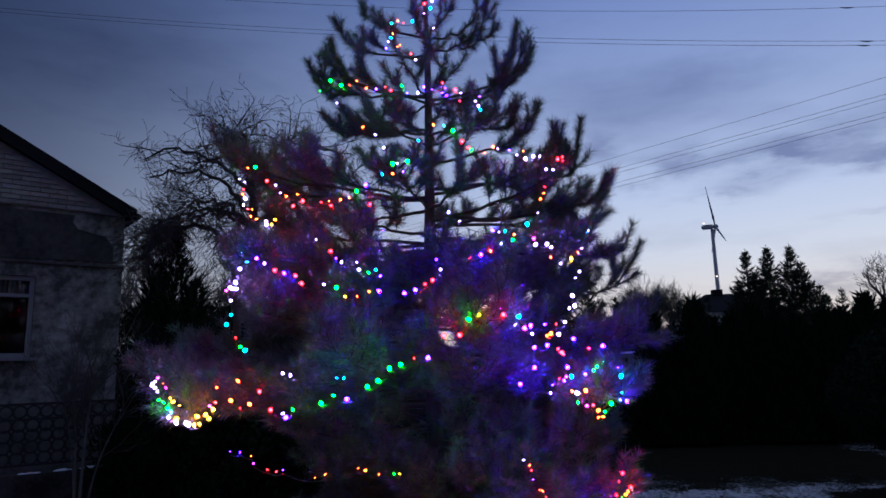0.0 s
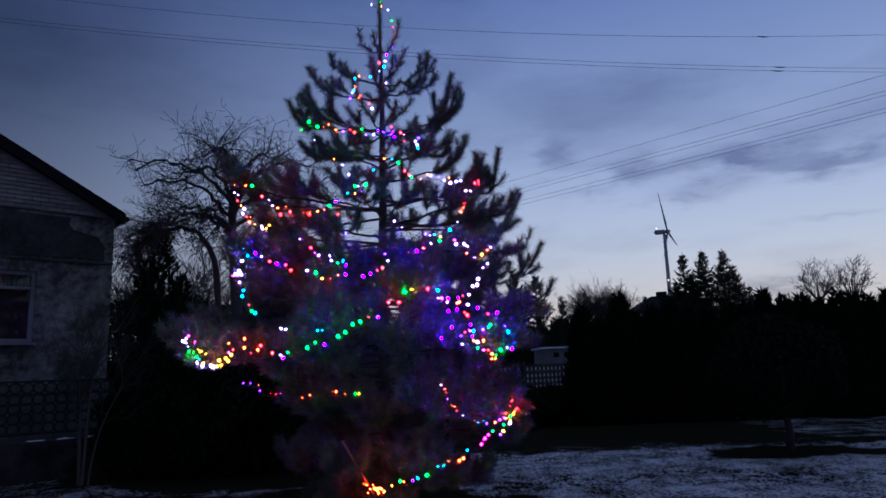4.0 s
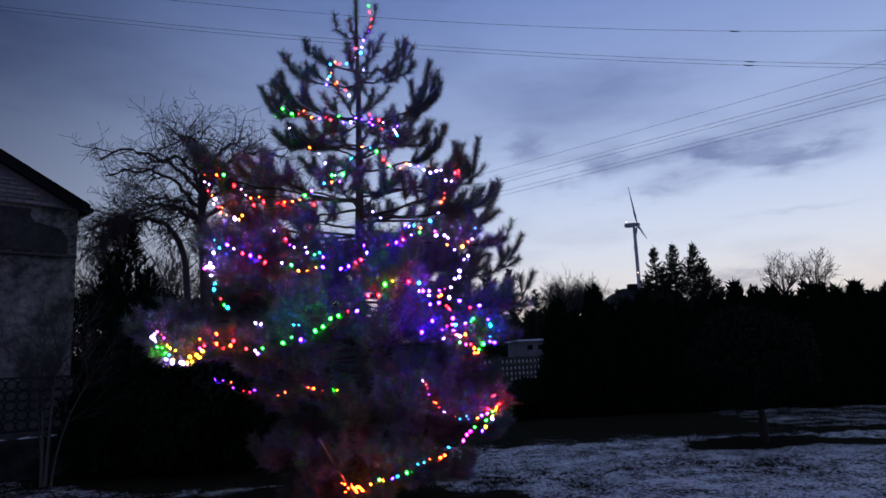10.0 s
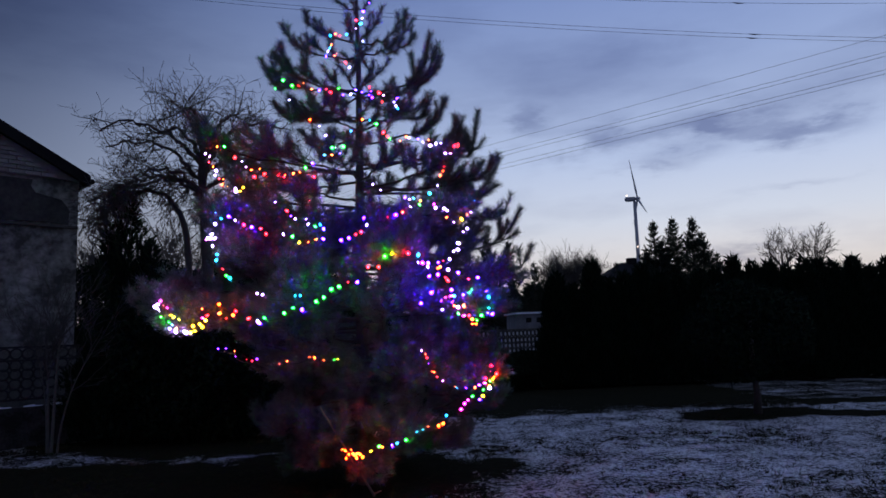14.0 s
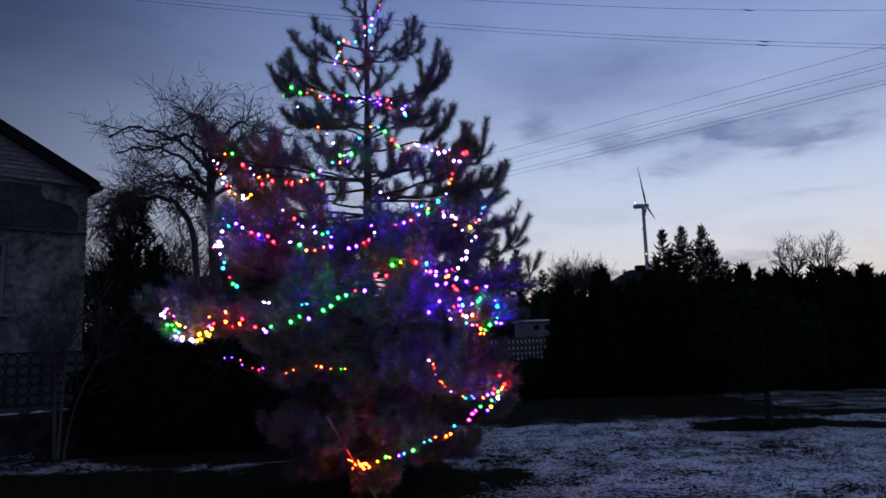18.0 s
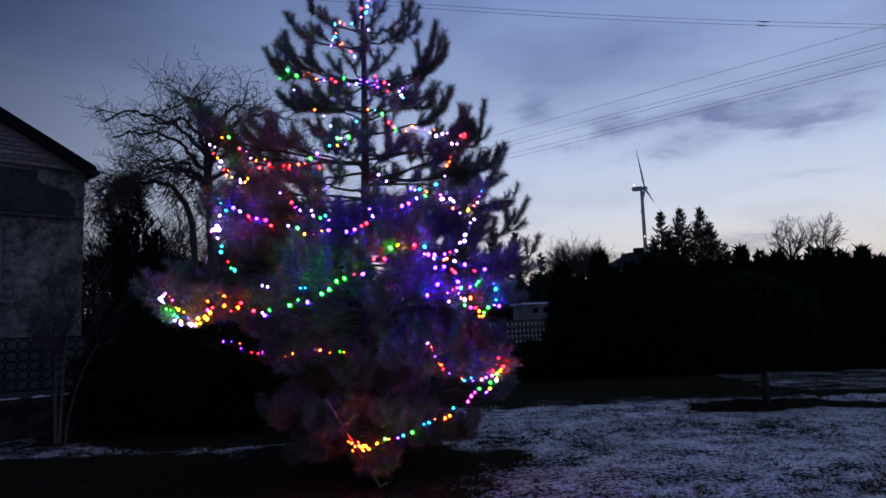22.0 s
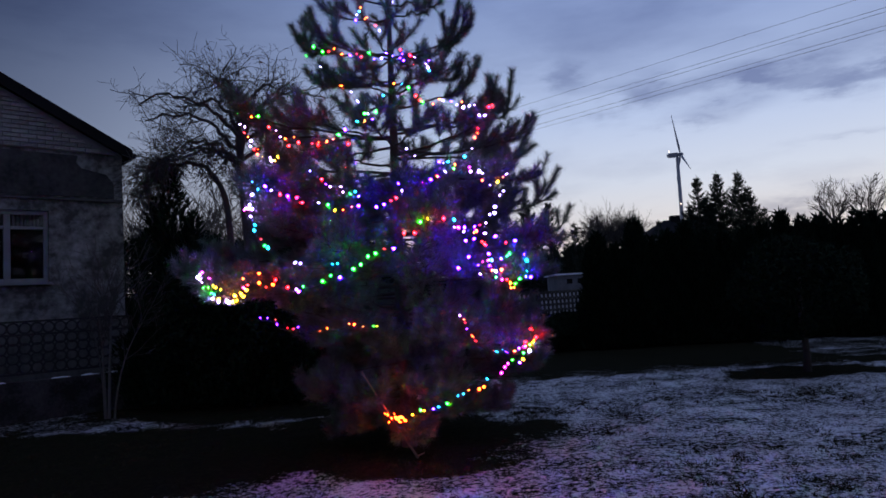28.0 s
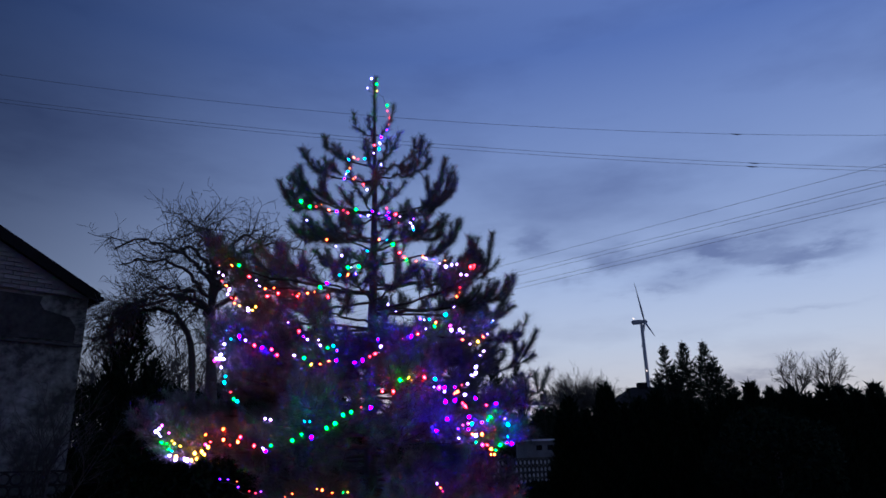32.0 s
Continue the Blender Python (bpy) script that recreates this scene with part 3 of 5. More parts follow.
# ---- evergreens ----
def foliage_cone(rng, height, radius, count, leaf, clump=1.0, low=0.05, lean=0.0, taper=0.75, core=0.55):
    """Blades of a dense cone-shaped evergreen: they spread from its axis and point up and out."""
    h = low + (height - low) * (1 - np.sqrt(rng.random(count)) * 0.999)
    r = radius * (1 - h / height) ** taper * (core + (1 - core) * np.sqrt(rng.random(count)))
    a = rng.random(count) * 2 * np.pi
    bump = 1 + clump * 0.16 * np.sin(5 * a + 7 * h) + clump * 0.12 * np.sin(3 * a - 4 * h)
    r = r * bump
    base = np.column_stack((r * np.cos(a) + lean * h, r * np.sin(a), h))
    out = np.column_stack((np.cos(a), np.sin(a), 1.3 + 0.5 * rng.random(count)))
    way = unit(out + rng.normal(0, 0.45, (count, 3)))
    tip = base + way * leaf * (0.6 + 0.8 * rng.random((count, 1)))
    side = unit(np.cross(way, rng.normal(size=(count, 3)))) * leaf * 0.2
    return base, tip, side


def make_thuja(seed, height, radius):
    rng = np.random.default_rng(seed)
    t = thing("thuja", "tall dark clipped-free thuja of the garden hedge", "hedge tree", group="thuja hedge")
    g = Geo()
    g.tube([Vector((0, 0, -0.05)), Vector((0.02, 0, height * 0.5)), Vector((0, 0.01, height * 0.97))], [0.06, 0.04, 0.008], 6)
    solid("trunk", g, TWIG_BARK, t)
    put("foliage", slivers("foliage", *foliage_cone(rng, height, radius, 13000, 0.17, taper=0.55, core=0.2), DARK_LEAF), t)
    return t


def build_hedge():
    kinds = [make_thuja(20 + i, h, r) for i, (h, r) in enumerate(((3.15, 0.62), (2.95, 0.66), (3.25, 0.58), (2.85, 0.64), (3.05, 0.6)))]
    rng = random.Random(3)
    x, i = 3.72, 0
    while x < 22:
        y = 18.0 - 0.02 * (x - 3) + rng.uniform(-0.15, 0.15)
        m = pose(x, y, 0, 0, 0, rng.uniform(0, 360)) @ Matrix.Diagonal((1, 1, rng.uniform(0.93, 1.05), 1))
        if i < len(kinds):
            kinds[i].matrix_basis = m
        else:
            copy_thing(kinds[rng.randrange(len(kinds))], m).scale.z = rng.uniform(0.93, 1.05)
        x += rng.uniform(0.40, 0.54)
        i += 1


build_hedge()


def make_spruce(seed, height, radius, label, m, group="", boughs=220, sprays=12000):
    """A spruce: boughs all round the stem, low ones drooping, high ones rising, set with short sprays."""
    rng = np.random.default_rng(seed)
    t = thing("spruce", label, "tree", m, group)
    g = Geo()
    g.tube([Vector((0, 0, -0.05)), Vector((0, 0, height * 0.6)), Vector((0, 0, height * 1.02))], [0.02 * height, 0.011 * height, 0.012], 7)
    solid("trunk", g, PINE_BARK, t)
    scale = height / 8
    z = height * (0.03 + 0.965 * rng.random(boughs) ** 1.1)
    whorl = 0.34 * scale
    z = np.round(z / whorl) * whorl + rng.normal(0, 0.11 * scale, boughs)
    z = np.minimum(z, height * 0.985)
    a = rng.random(boughs) * 2 * np.pi
    q = 1 - z / height
    reach = (radius * q + 0.08) * rng.uniform(0.5, 1.18, boughs)
    slope = 0.42 - 0.55 * np.minimum(q * 1.6, 1)
    wood = Geo()
    for i in range(boughs):
        d = Vector((math.cos(a[i]), math.sin(a[i]), 0))
        p = Vector((0, 0, z[i]))
        wood.tube([p, p + d * reach[i] * 0.6 + Vector((0, 0, slope[i] * 0.4 * reach[i])), p + d * reach[i] + Vector((0, 0, (slope[i] + 0.2) * reach[i]))], [0.016 * scale, 0.011 * scale, 0.004], 4)
    tagged(solid("bough_wood", wood, PINE_BARK, t), kind="stuff")
    k = rng.choice(boughs, sprays, p=(reach + 0.12) / (reach + 0.12).sum())
    u = rng.random(sprays) ** 0.75
    out = np.column_stack((np.cos(a[k]), np.sin(a[k]), slope[k] * 0.8 + 0.4 * u * u))
    base = np.column_stack((np.zeros((sprays, 2)), z[k])) + out * (reach[k] * u)[:, None]
    fan = np.column_stack((-np.sin(a[k]), np.cos(a[k]), np.zeros(sprays)))
    base += fan * (rng.normal(0, 0.16, sprays) * reach[k] * (1 - 0.75 * u))[:, None] + np.array((0, 0, -1)) * (rng.random((sprays, 1)) * 0.10 * scale)
    way = unit(unit(out) + rng.normal(0, 0.42, (sprays, 3)) + np.array((0, 0, 0.05)))
    tip = base + way * (rng.uniform(0.09, 0.24, (sprays, 1)) * scale)
    put("foliage", slivers("foliage", base, tip, unit(np.cross(way, rng.normal(size=(sprays, 3)))) * 0.019 * scale, SPRUCE_LEAF), t)
    return t


for i, (x, h, r) in enumerate(((14.47, 7.86, 2.5), (15.82, 8.09, 2.6), (16.90, 8.05, 2.6), (17.62, 7.16, 2.2), (18.29, 5.77, 2.0), (15.1, 6.7, 2.4), (13.9, 6.2, 1.8))):
    make_spruce(40 + i, h, r, "dark pointed spruce standing behind the thuja hedge", pose(x, 40 + 0.4 * (i % 2), 0, 0, 0, 40 * i), "spruces behind the hedge", 420, 30000)
for i, (x, y, h, r) in enumerate(((15.72, 34, 4.65, 1.1), (16.37, 34, 4.97, 1.3), (17.58, 34, 4.73, 1.3), (18.8, 34.4, 4.5, 1.4), (20.0, 34, 4.4, 1.2), (21.6, 34, 4.45, 1.2), (23.4, 35, 4.5, 1.3), (26.5, 34, 4.3, 1.3), (30.0, 35, 4.6, 1.4), (33.5, 34, 4.4, 1.3), (10.19, 34, 4.8, 1.0), (8.97, 34, 4.73, 0.9), (9.5, 34.5, 4.6, 0.9), (11.3, 34, 4.5, 1.0), (12.5, 34, 4.5, 1.0))):
    make_spruce(60 + i, h, r, "small dark spruce in the row beyond the hedge", pose(x, y, 0, 0, 0, 50 * i), "small spruces beyond the hedge", 200, 9000)
for sd, x, y, h, r in ((80, 4.66, 34.0, 6.1, 1.9), (82, 3.52, 34.0, 6.5, 2.0), (83, 2.5, 35.0, 6.0, 2.0), (84, 1.3, 34.0, 6.0, 2.0), (85, 5.35, 33.0, 3.85, 1.5), (86, 4.5, 32.0, 3.7, 1.5), (87, 6.5, 34.5, 4.1, 1.4)):
    make_spruce(sd, h, r, "dark spruce beyond the iron fence and shed", pose(x, y, 0), "spruces beyond the shed", 420, 26000)
make_spruce(81, 4.95, 0.95, "slim spruce at the end of the hedge", pose(5.95, 34.0, 0), "", 320, 16000)


def build_shrubs():
    """Dark evergreen shrubs before the fence."""
    rng = np.random.default_rng(9)
    for i, (x, y, h, r) in enumerate(((-6.7, 14.8, 3.3, 1.3), (-5.5, 14.5, 3.2, 1.2), (-4.3, 14.3, 3.1, 1.1), (-3.3, 14.6, 3.2, 1.2), (-2.2, 14.8, 3.1, 1.2), (-4.75, 11.1, 2.3, 0.6), (-4.3, 11.1, 2.55, 0.8), (-3.5, 11.0, 2.4, 0.85), (-2.7, 11.3, 2.45, 0.85), (-1.9, 11.6, 2.3, 0.8), (-1.0, 11.9, 2.2, 0.8), (-0.2, 12.2, 1.9, 0.7), (1.2, 16.9, 0.95, 0.6), (2.0, 17.5, 1.0, 0.65), (2.8, 18.1, 0.95, 0.6), (3.5, 18.2, 1.0, 0.6))):
        t = thing("shrub", "dense dark evergreen shrub in front of the fence", "shrub", pose(x, y, 0, 0, 0, 31 * i), "shrubs before the fence")
        g = Geo()
        for k in range(5):
            a = k * 1.26
            g.tube([Vector((0.05 * math.cos(a), 0.05 * math.sin(a), -0.03)), Vector((0.2 * math.cos(a), 0.2 * math.sin(a), h * 0.5)), Vector((0.34 * math.cos(a), 0.34 * math.sin(a), h * 0.85))], [0.025, 0.016, 0.006], 5)
        tagged(solid("stem_wood", g, TWIG_BARK, t), kind="stuff")
        n = 11000
        d = unit(rng.normal(size=(n, 3)))
        rad = (0.6 + 0.4 * np.sqrt(rng.random((n, 1)))) * (1 + 0.15 * np.sin(6 * d[:, :1] + i) * np.cos(5 * d[:, 2:]))
        base = d * rad * np.array((r, r, h * 0.52)) + np.array((0, 0, h * 0.5))
        base = base[base[:, 2] > 0.03]
        n = len(base)
        way = unit(rng.normal(size=(n, 3)) + np.array((0, 0, 0.7)))
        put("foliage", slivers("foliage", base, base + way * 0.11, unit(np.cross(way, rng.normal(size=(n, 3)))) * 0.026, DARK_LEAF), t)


build_shrubs()


def build_round_tree():
    t = thing("small_tree", "small round evergreen tree on a short bare trunk", "tree", pose(5.78, 11.5, 0))
    g = Geo()
    g.tube([Vector((0, 0, -0.05)), Vector((0.02, 0, 0.35)), Vector((-0.01, 0.02, 0.75)), Vector((0, 0, 1.6))], [0.075, 0.056, 0.052, 0.03], 9)
    solid("trunk", g, TWIG_BARK, t, smooth=True)
    rng = np.random.default_rng(12)
    n = 9000
    d = unit(rng.normal(size=(n, 3)))
    rad = 0.55 + 0.45 * np.sqrt(rng.random((n, 1)))
    base = d * rad * np.array((1.05, 1.0, 0.85)) * (1 + 0.12 * np.sin(5 * d[:, :1]) * np.cos(4 * d[:, 2:])) + np.array((0, 0, 1.42))
    way = unit(rng.normal(size=(n, 3)) + np.array((0, 0, 0.5)))
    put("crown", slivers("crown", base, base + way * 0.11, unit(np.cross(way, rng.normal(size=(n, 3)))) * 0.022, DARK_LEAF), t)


build_round_tree()


def build_far_hedgerow():
    """Dark scrub along the far side of the road."""
    rng = np.random.default_rng(55)
    n = 26000
    x = rng.uniform(-40, 9, n)
    top = 2.5 + 1.7 * np.exp(-((x + 14) / 8) ** 2) + 1.5 * np.exp(-((x - 7) / 3) ** 2) + 0.5 * np.sin(x * 0.9) + 0.35 * np.sin(x * 2.3 + 1) + 0.2 * np.sin(x * 5.1)
    z = top * np.sqrt(rng.random(n))
    base = np.column_stack((x, 46 + rng.normal(0, 0.7, n), z))
    way = unit(rng.normal(size=(n, 3)) + np.array((0, 0, 0.8)))
    me = slivers("hedgerow", base, base + way * 0.5, unit(np.cross(way, rng.normal(size=(n, 3)))) * 0.12, DARK_LEAF)
    tagged(new("hedgerow", me), "dark scrub and bushes along the far field edge", "hedgerow", kind="stuff")


build_far_hedgerow()


# ---- bare trees ----
def grow(pr, geo, start, way, length, radius, depth, spread, bend, lift, kids, shrink=0.68, least=0.003, sides=5):
    """A bough that wanders, tapers and forks."""
    n = 5 if depth > 0 else 3
    pts, rad, d = [start], [radius], way.normalized()
    for i in range(n):
        d = (d + Vector((pr.gauss(0, bend), pr.gauss(0, bend), pr.gauss(0, bend) + lift))).normalized()
        pts.append(pts[-1] + d * length / n)
        rad.append(max(radius * (1 - 0.55 * (i + 1) / n), least))
    geo.tube(pts, rad, sides, False)
    if depth <= 0:
        return
    for k in range(kids):
        i = min(n, 1 + int((k + pr.random()) * n / kids))
        tang = (pts[i] - pts[i - 1]).normalized()
        side = tang.cross(Vector((pr.gauss(0, 1), pr.gauss(0, 1), pr.gauss(0, 1)))).normalized()
        a = radians(pr.uniform(*spread))
        grow(pr, geo, pts[i], tang * math.cos(a) + side * math.sin(a), length * shrink * pr.uniform(0.7, 1.2), rad[i] * 0.62, depth - 1, spread, bend, lift, kids, shrink, least, max(3, sides - 1))


def bare_tree(name, label, m, seed, height, limbs, depth, kids, bend, lift, radius, least, spread=(28, 65), shrink=0.66, lean=(0, 0), fork=0.45, material=TWIG_BARK, group="", rise=(0.25, 1.3), limb=(0.26, 0.34)):
    pr = random.Random(seed)
    t = thing(name, label, "tree", m, group)
    top = Vector((lean[0], lean[1], height * fork))
    g = Geo()
    g.tube(curve3(Vector((0, 0, -0.05)), Vector((-lean[0] * 0.4, 0, height * fork * 0.5)), top, 6), [radius * (1 - 0.06 * i) for i in range(7)], 8)
    solid("trunk", g, material, t, smooth=True)
    for k in range(limbs):
        a = 2 * math.pi * (k + pr.uniform(0, 0.7)) / limbs
        e = pr.uniform(*rise)
        g = Geo()
        grow(pr, g, top - Vector((0, 0, 0.04 * k)), Vector((math.cos(a), math.sin(a), e)), height * pr.uniform(*limb), radius * 0.55, depth, spread, bend, lift, kids, shrink, least)
        solid("limb", g, material, t)
    return t


def build_apple_tree():
    """Long crooked limbs that rise and bow over, thick with short twigs."""
    pr = random.Random(19)
    t = thing("apple_tree", "old bare apple tree with dense crooked twigs", "tree", pose(-3.7, 11.6, 0))
    g = Geo()
    g.tube([Vector(p) for p in ((0, 0, -0.05), (0.12, 0, 1.2), (0.10, 0, 2.5), (0.02, 0, 3.6), (-0.05, 0, 4.5), (-0.02, 0, 5.15))], [0.13, 0.11, 0.10, 0.085, 0.06, 0.035], 9)
    solid("trunk", g, TWIG_BARK, t, smooth=True)
    limbs = [
        (4.65, 183, 1.95, 5.65), (4.45, 190, 1.8, 5.25), (4.25, 176, 1.7, 4.6), (4.2, 205, 1.3, 4.4), (4.8, 170, 1.2, 5.55), (4.9, 240, 0.5, 5.85), (4.9, 20, 0.75, 5.8),
        (4.9, -4, 1.5, 5.5), (4.6, 8, 1.9, 5.0), (4.3, -15, 1.5, 4.6), (4.5, 80, 1.2, 5.5), (4.7, 265, 1.1, 5.6), (4.2, 225, 1.3, 4.6), (4.0, 130, 1.4, 4.5), (3.9, 5, 1.2, 4.3), (4.4, 300, 1.2, 5.0),
    ]
    for z0, bearing, reach, z1 in limbs:
        a = radians(bearing)
        d = Vector((math.cos(a), math.sin(a), 0))
        p, e = Vector((0, 0, z0 - 0.1)), d * reach * 0.92 + Vector((0, 0, z1 - 0.32))
        n = 14
        pts = curve3(p, d * reach * 0.45 + Vector((0, 0, max(z0, z1) + 0.12)), e, n)
        pts = [q + Vector((pr.gauss(0, 0.03), pr.gauss(0, 0.03), pr.gauss(0, 0.03))) * min(1, i) for i, q in enumerate(pts)]
        g = Geo()
        g.tube(pts, [0.038 * (1 - 0.82 * i / n) + 0.004 for i in range(n + 1)], 6, False)
        for k in range(15):
            i = 2 + int((k + pr.random()) * (n - 2) / 15)
            way = Vector((pr.gauss(0, 0.7), pr.gauss(0, 0.7), pr.gauss(0.02, 0.72))) + d * 0.45
            grow(pr, g, pts[min(i, n)], way, pr.uniform(0.34, 0.74), 0.011, 2, (28, 72), 0.22, 0.01, 4, 0.56, 0.0036, 4)
        solid("limb", g, TWIG_BARK, t)


build_apple_tree()


def build_weeping_tree():
    """A bent trunk that arches over and lets its twigs hang."""
    pr = random.Random(15)
    t = thing("weeping_tree", "bare weeping tree with an arched trunk and hanging twigs", "tree", pose(-3.95, 11.6, 0))
    g = Geo()
    a = curve3(Vector((0.12, 0, -0.05)), Vector((0.02, 0, 1.8)), Vector((-0.04, 0, 3.35)), 6)
    b = curve3(a[-1], Vector((-0.12, 0, 4.15)), Vector((-0.70, -0.05, 4.20)), 6) + curve3(Vector((-0.70, -0.05, 4.20)), Vector((-1.2, -0.1, 4.24)), Vector((-1.42, -0.12, 3.75)), 6)[1:]
    pts = [q + Vector((pr.gauss(0, 0.022), pr.gauss(0, 0.022), pr.gauss(0, 0.018))) for q in a + b[1:]]
    g.tube(pts, [0.078 - 0.0036 * i for i in range(len(pts))], 8)
    solid("trunk", g, TWIG_BARK, t, smooth=True)
    g = Geo()
    for k in range(230):
        i = min(len(b) - 1, 2 + int(11 * pr.random() ** 0.85))
        s = b[i] + Vector((pr.gauss(0, 0.04), pr.gauss(0, 0.06), 0))
        w = Vector((pr.gauss(-0.12, 0.3), pr.gauss(0, 0.5), pr.uniform(-0.3, 0.5)))
        if i < 7 and k % 3:
            continue
        grow(pr, g, s, w, pr.uniform(0.2, 0.34) + (0.12 if i > 8 else 0), 0.010, 2, (20, 60), 0.2, -0.16, 4, 0.66, 0.0038, 4)
    tagged(solid("tangle", g, TWIG_BARK, t, "tangle of hanging twigs"), kind="stuff")
    bush = thing("conifer", "slim dark conifer growing under the weeping tree", "tree", pose(-4.93, 11.55, 0))
    g = Geo()
    g.tube([Vector((0, 0, -0.05)), Vector((0.01, 0, 2.0)), Vector((0, 0, 3.7))], [0.06, 0.04, 0.01], 6)
    solid("trunk", g, TWIG_BARK, bush)
    rng = np.random.default_rng(16)
    crowns = [foliage_cone(rng, 4.15, 0.78, 9000, 0.13, 2.6, lean=-0.01), foliage_cone(rng, 3.65, 0.62, 6000, 0.13, 2.8, lean=-0.10), foliage_cone(rng, 3.4, 0.62, 6000, 0.13, 2.8, lean=0.11)]
    put("foliage", slivers("foliage", *(np.concatenate(a) for a in zip(*crowns)), DARK_LEAF), bush)


build_weeping_tree()


def build_sapling():
    """A young bare tree of several thin stems by the fence."""
    pr = random.Random(23)
    t = thing("sapling", "young bare sapling with several thin stems by the fence", "tree", pose(-5.52, 10.33, 0))
    for lean, out, h, r in ((-0.12, 0.0, 1.7, 0.022), (0.08, 0.05, 1.9, 0.026), (0.62, -0.1, 1.45, 0.018), (-0.3, 0.1, 1.5, 0.014)):
        g = Geo()
        a, b = Vector((lean * 0.2, out * 0.3, -0.04)), Vector((lean, out, h))
        pts = curve3(a, Vector((lean * 0.35, out, h * 0.6)), b, 7)
        g.tube(pts, [r * (1 - 0.08 * i) for i in range(8)], 6)
        solid("stem", g, SAPLING_BARK, t)
        g = Geo()
        for k in range(7):
            p = pts[pr.randrange(4, 8)]
            w = Vector((pr.gauss(lean * 0.4, 0.45), pr.gauss(0, 0.3), 1.0))
            grow(pr, g, p, w, pr.uniform(0.5, 0.85), r * 0.45, 2, (20, 50), 0.12, 0.05, 4, 0.6, 0.003, 4)
        tagged(solid("twig_spray", g, TWIG_BARK, t), kind="stuff")


build_sapling()
for x, h, sd, n, lim in ((50.2, 15.4, 31, 8, (0.17, 0.21)), (55.0, 15.2, 33, 8, (0.18, 0.22)), (47.9, 11.9, 36, 5, (0.13, 0.17)), (69.0, 11.8, 38, 7, (0.18, 0.22)), (73, 11.0, 37, 7, (0.18, 0.22))):
    bare_tree("bare_tree", "tall leafless tree far behind the garden", pose(x, 90, 0), sd, h, n, 4, 3, 0.08, 0.03, 0.22, 0.018, (16, 38), 0.66, fork=0.56, limb=lim, rise=(0.6, 3.0), group="far bare trees")
for i in range(8):
    bare_tree("bare_tree", "low spreading leafless tree in the far orchard", pose(12.1 + 0.52 * i, 60 + (i % 3), 0), 50 + i, 9.5 - 0.09 * abs(i - 3.2) ** 1.6, 8, 3, 5, 0.08, 0.02, 0.10, 0.009, (18, 44), 0.62, rise=(0.5, 2.2), fork=0.55, limb=(0.19, 0.24), group="far orchard trees")
for i in range(6):
    bare_tree("bare_tree", "leafless tree beyond the house", pose(-24.5 + 1.9 * i, 42 + (i % 2) * 2, 0), 70 + i, 9.0 + (i % 3) * 1.0, 9, 3, 4, 0.12, 0.05, 0.14, 0.018, (18, 45), 0.66, fork=0.45, group="trees beyond the house")


# ---- far house roof, turbine, wires ----
def build_far_house():
    h = thing("far_house", "distant house with a low dark hipped roof", "house", pose(17.6, 62, 0))
    g = Geo()
    g.box(0.2, 0, 0, 7.5, 6, 5.98)
    solid("wall", g, PLASTER, h)
    g = Geo()
    g.v += [Vector(p) for p in ((-0.5, -0.5, 5.9), (8, -0.5, 5.9), (8, 6.5, 5.9), (-0.5, 6.5, 5.9), (2.4, 3, 7.75), (5, 3, 7.75))]
    g.f += [(0, 1, 5, 4), (1, 2, 5), (2, 3, 4, 5), (3, 0, 4), (3, 2, 1, 0)]
    solid("roof", g, ROOFING, h)
    g = Geo()
    g.box(3.0, 2.6, 7.2, 3.85, 3.3, 8.15)
    solid("chimney", g, ROOFING, h)


build_far_house()


def build_turbine():
    t = thing("wind_turbine", "grey three-bladed wind turbine far across the fields", "wind turbine", pose(110.4, 330, 0, 0, 0, -18.6))
    g = Geo()
    g.tube([Vector((0, 0, -0.5)), Vector((0, 0, 30)), Vector((0, 0, 64))], [1.2, 1.0, 0.75], 16)
    solid("tower", g, TOWER, t, smooth=True)
    g = Geo()
    g.box(-4.8, -1.1, 64.1, 0.9, 1.1, 66.3)
    part("nacelle", softened(g, 0.5), TOWER, t)
    bm = bmesh.new()
    bmesh.ops.create_uvsphere(bm, u_segments=12, v_segments=8, radius=1.1, matrix=Matrix.Translation((1.6, 0, 65.2)) @ Matrix.Diagonal((1.3, 1, 1, 1)))
    part("hub", bm, TOWER, t)
    c = Vector((1.6, 0, 65.2))
    for d in (Vector((-0.14, -0.035, 0.99)), Vector((0.19, -0.84, -0.51)), Vector((-0.14, 0.86, -0.50))):
        g = Geo()
        g.tube([c + d.normalized() * 20.5 * q for q in (0.03, 0.1, 0.22, 0.45, 0.75, 1.0)], [0.36, 0.4, 0.55, 0.4, 0.24, 0.1], 8)
        solid("blade", g, TOWER, t, smooth=True)
    for x in (-3.6,):
        bm = bmesh.new()
        bmesh.ops.create_icosphere(bm, subdivisions=2, radius=0.36, matrix=Matrix.Translation((x, 0, 67.2)))
        part("beacon", bm, BEACON, t, "lit white beacon")
    bm = bmesh.new()
    bmesh.ops.create_icosphere(bm, subdivisions=2, radius=0.35, matrix=Matrix.Translation((0, -1.9, 40.5)))
    part("beacon", bm, BEACON, t)


BEACON = glowing("beacon_light", (1.0, 0.75, 0.6), 3)
build_turbine()


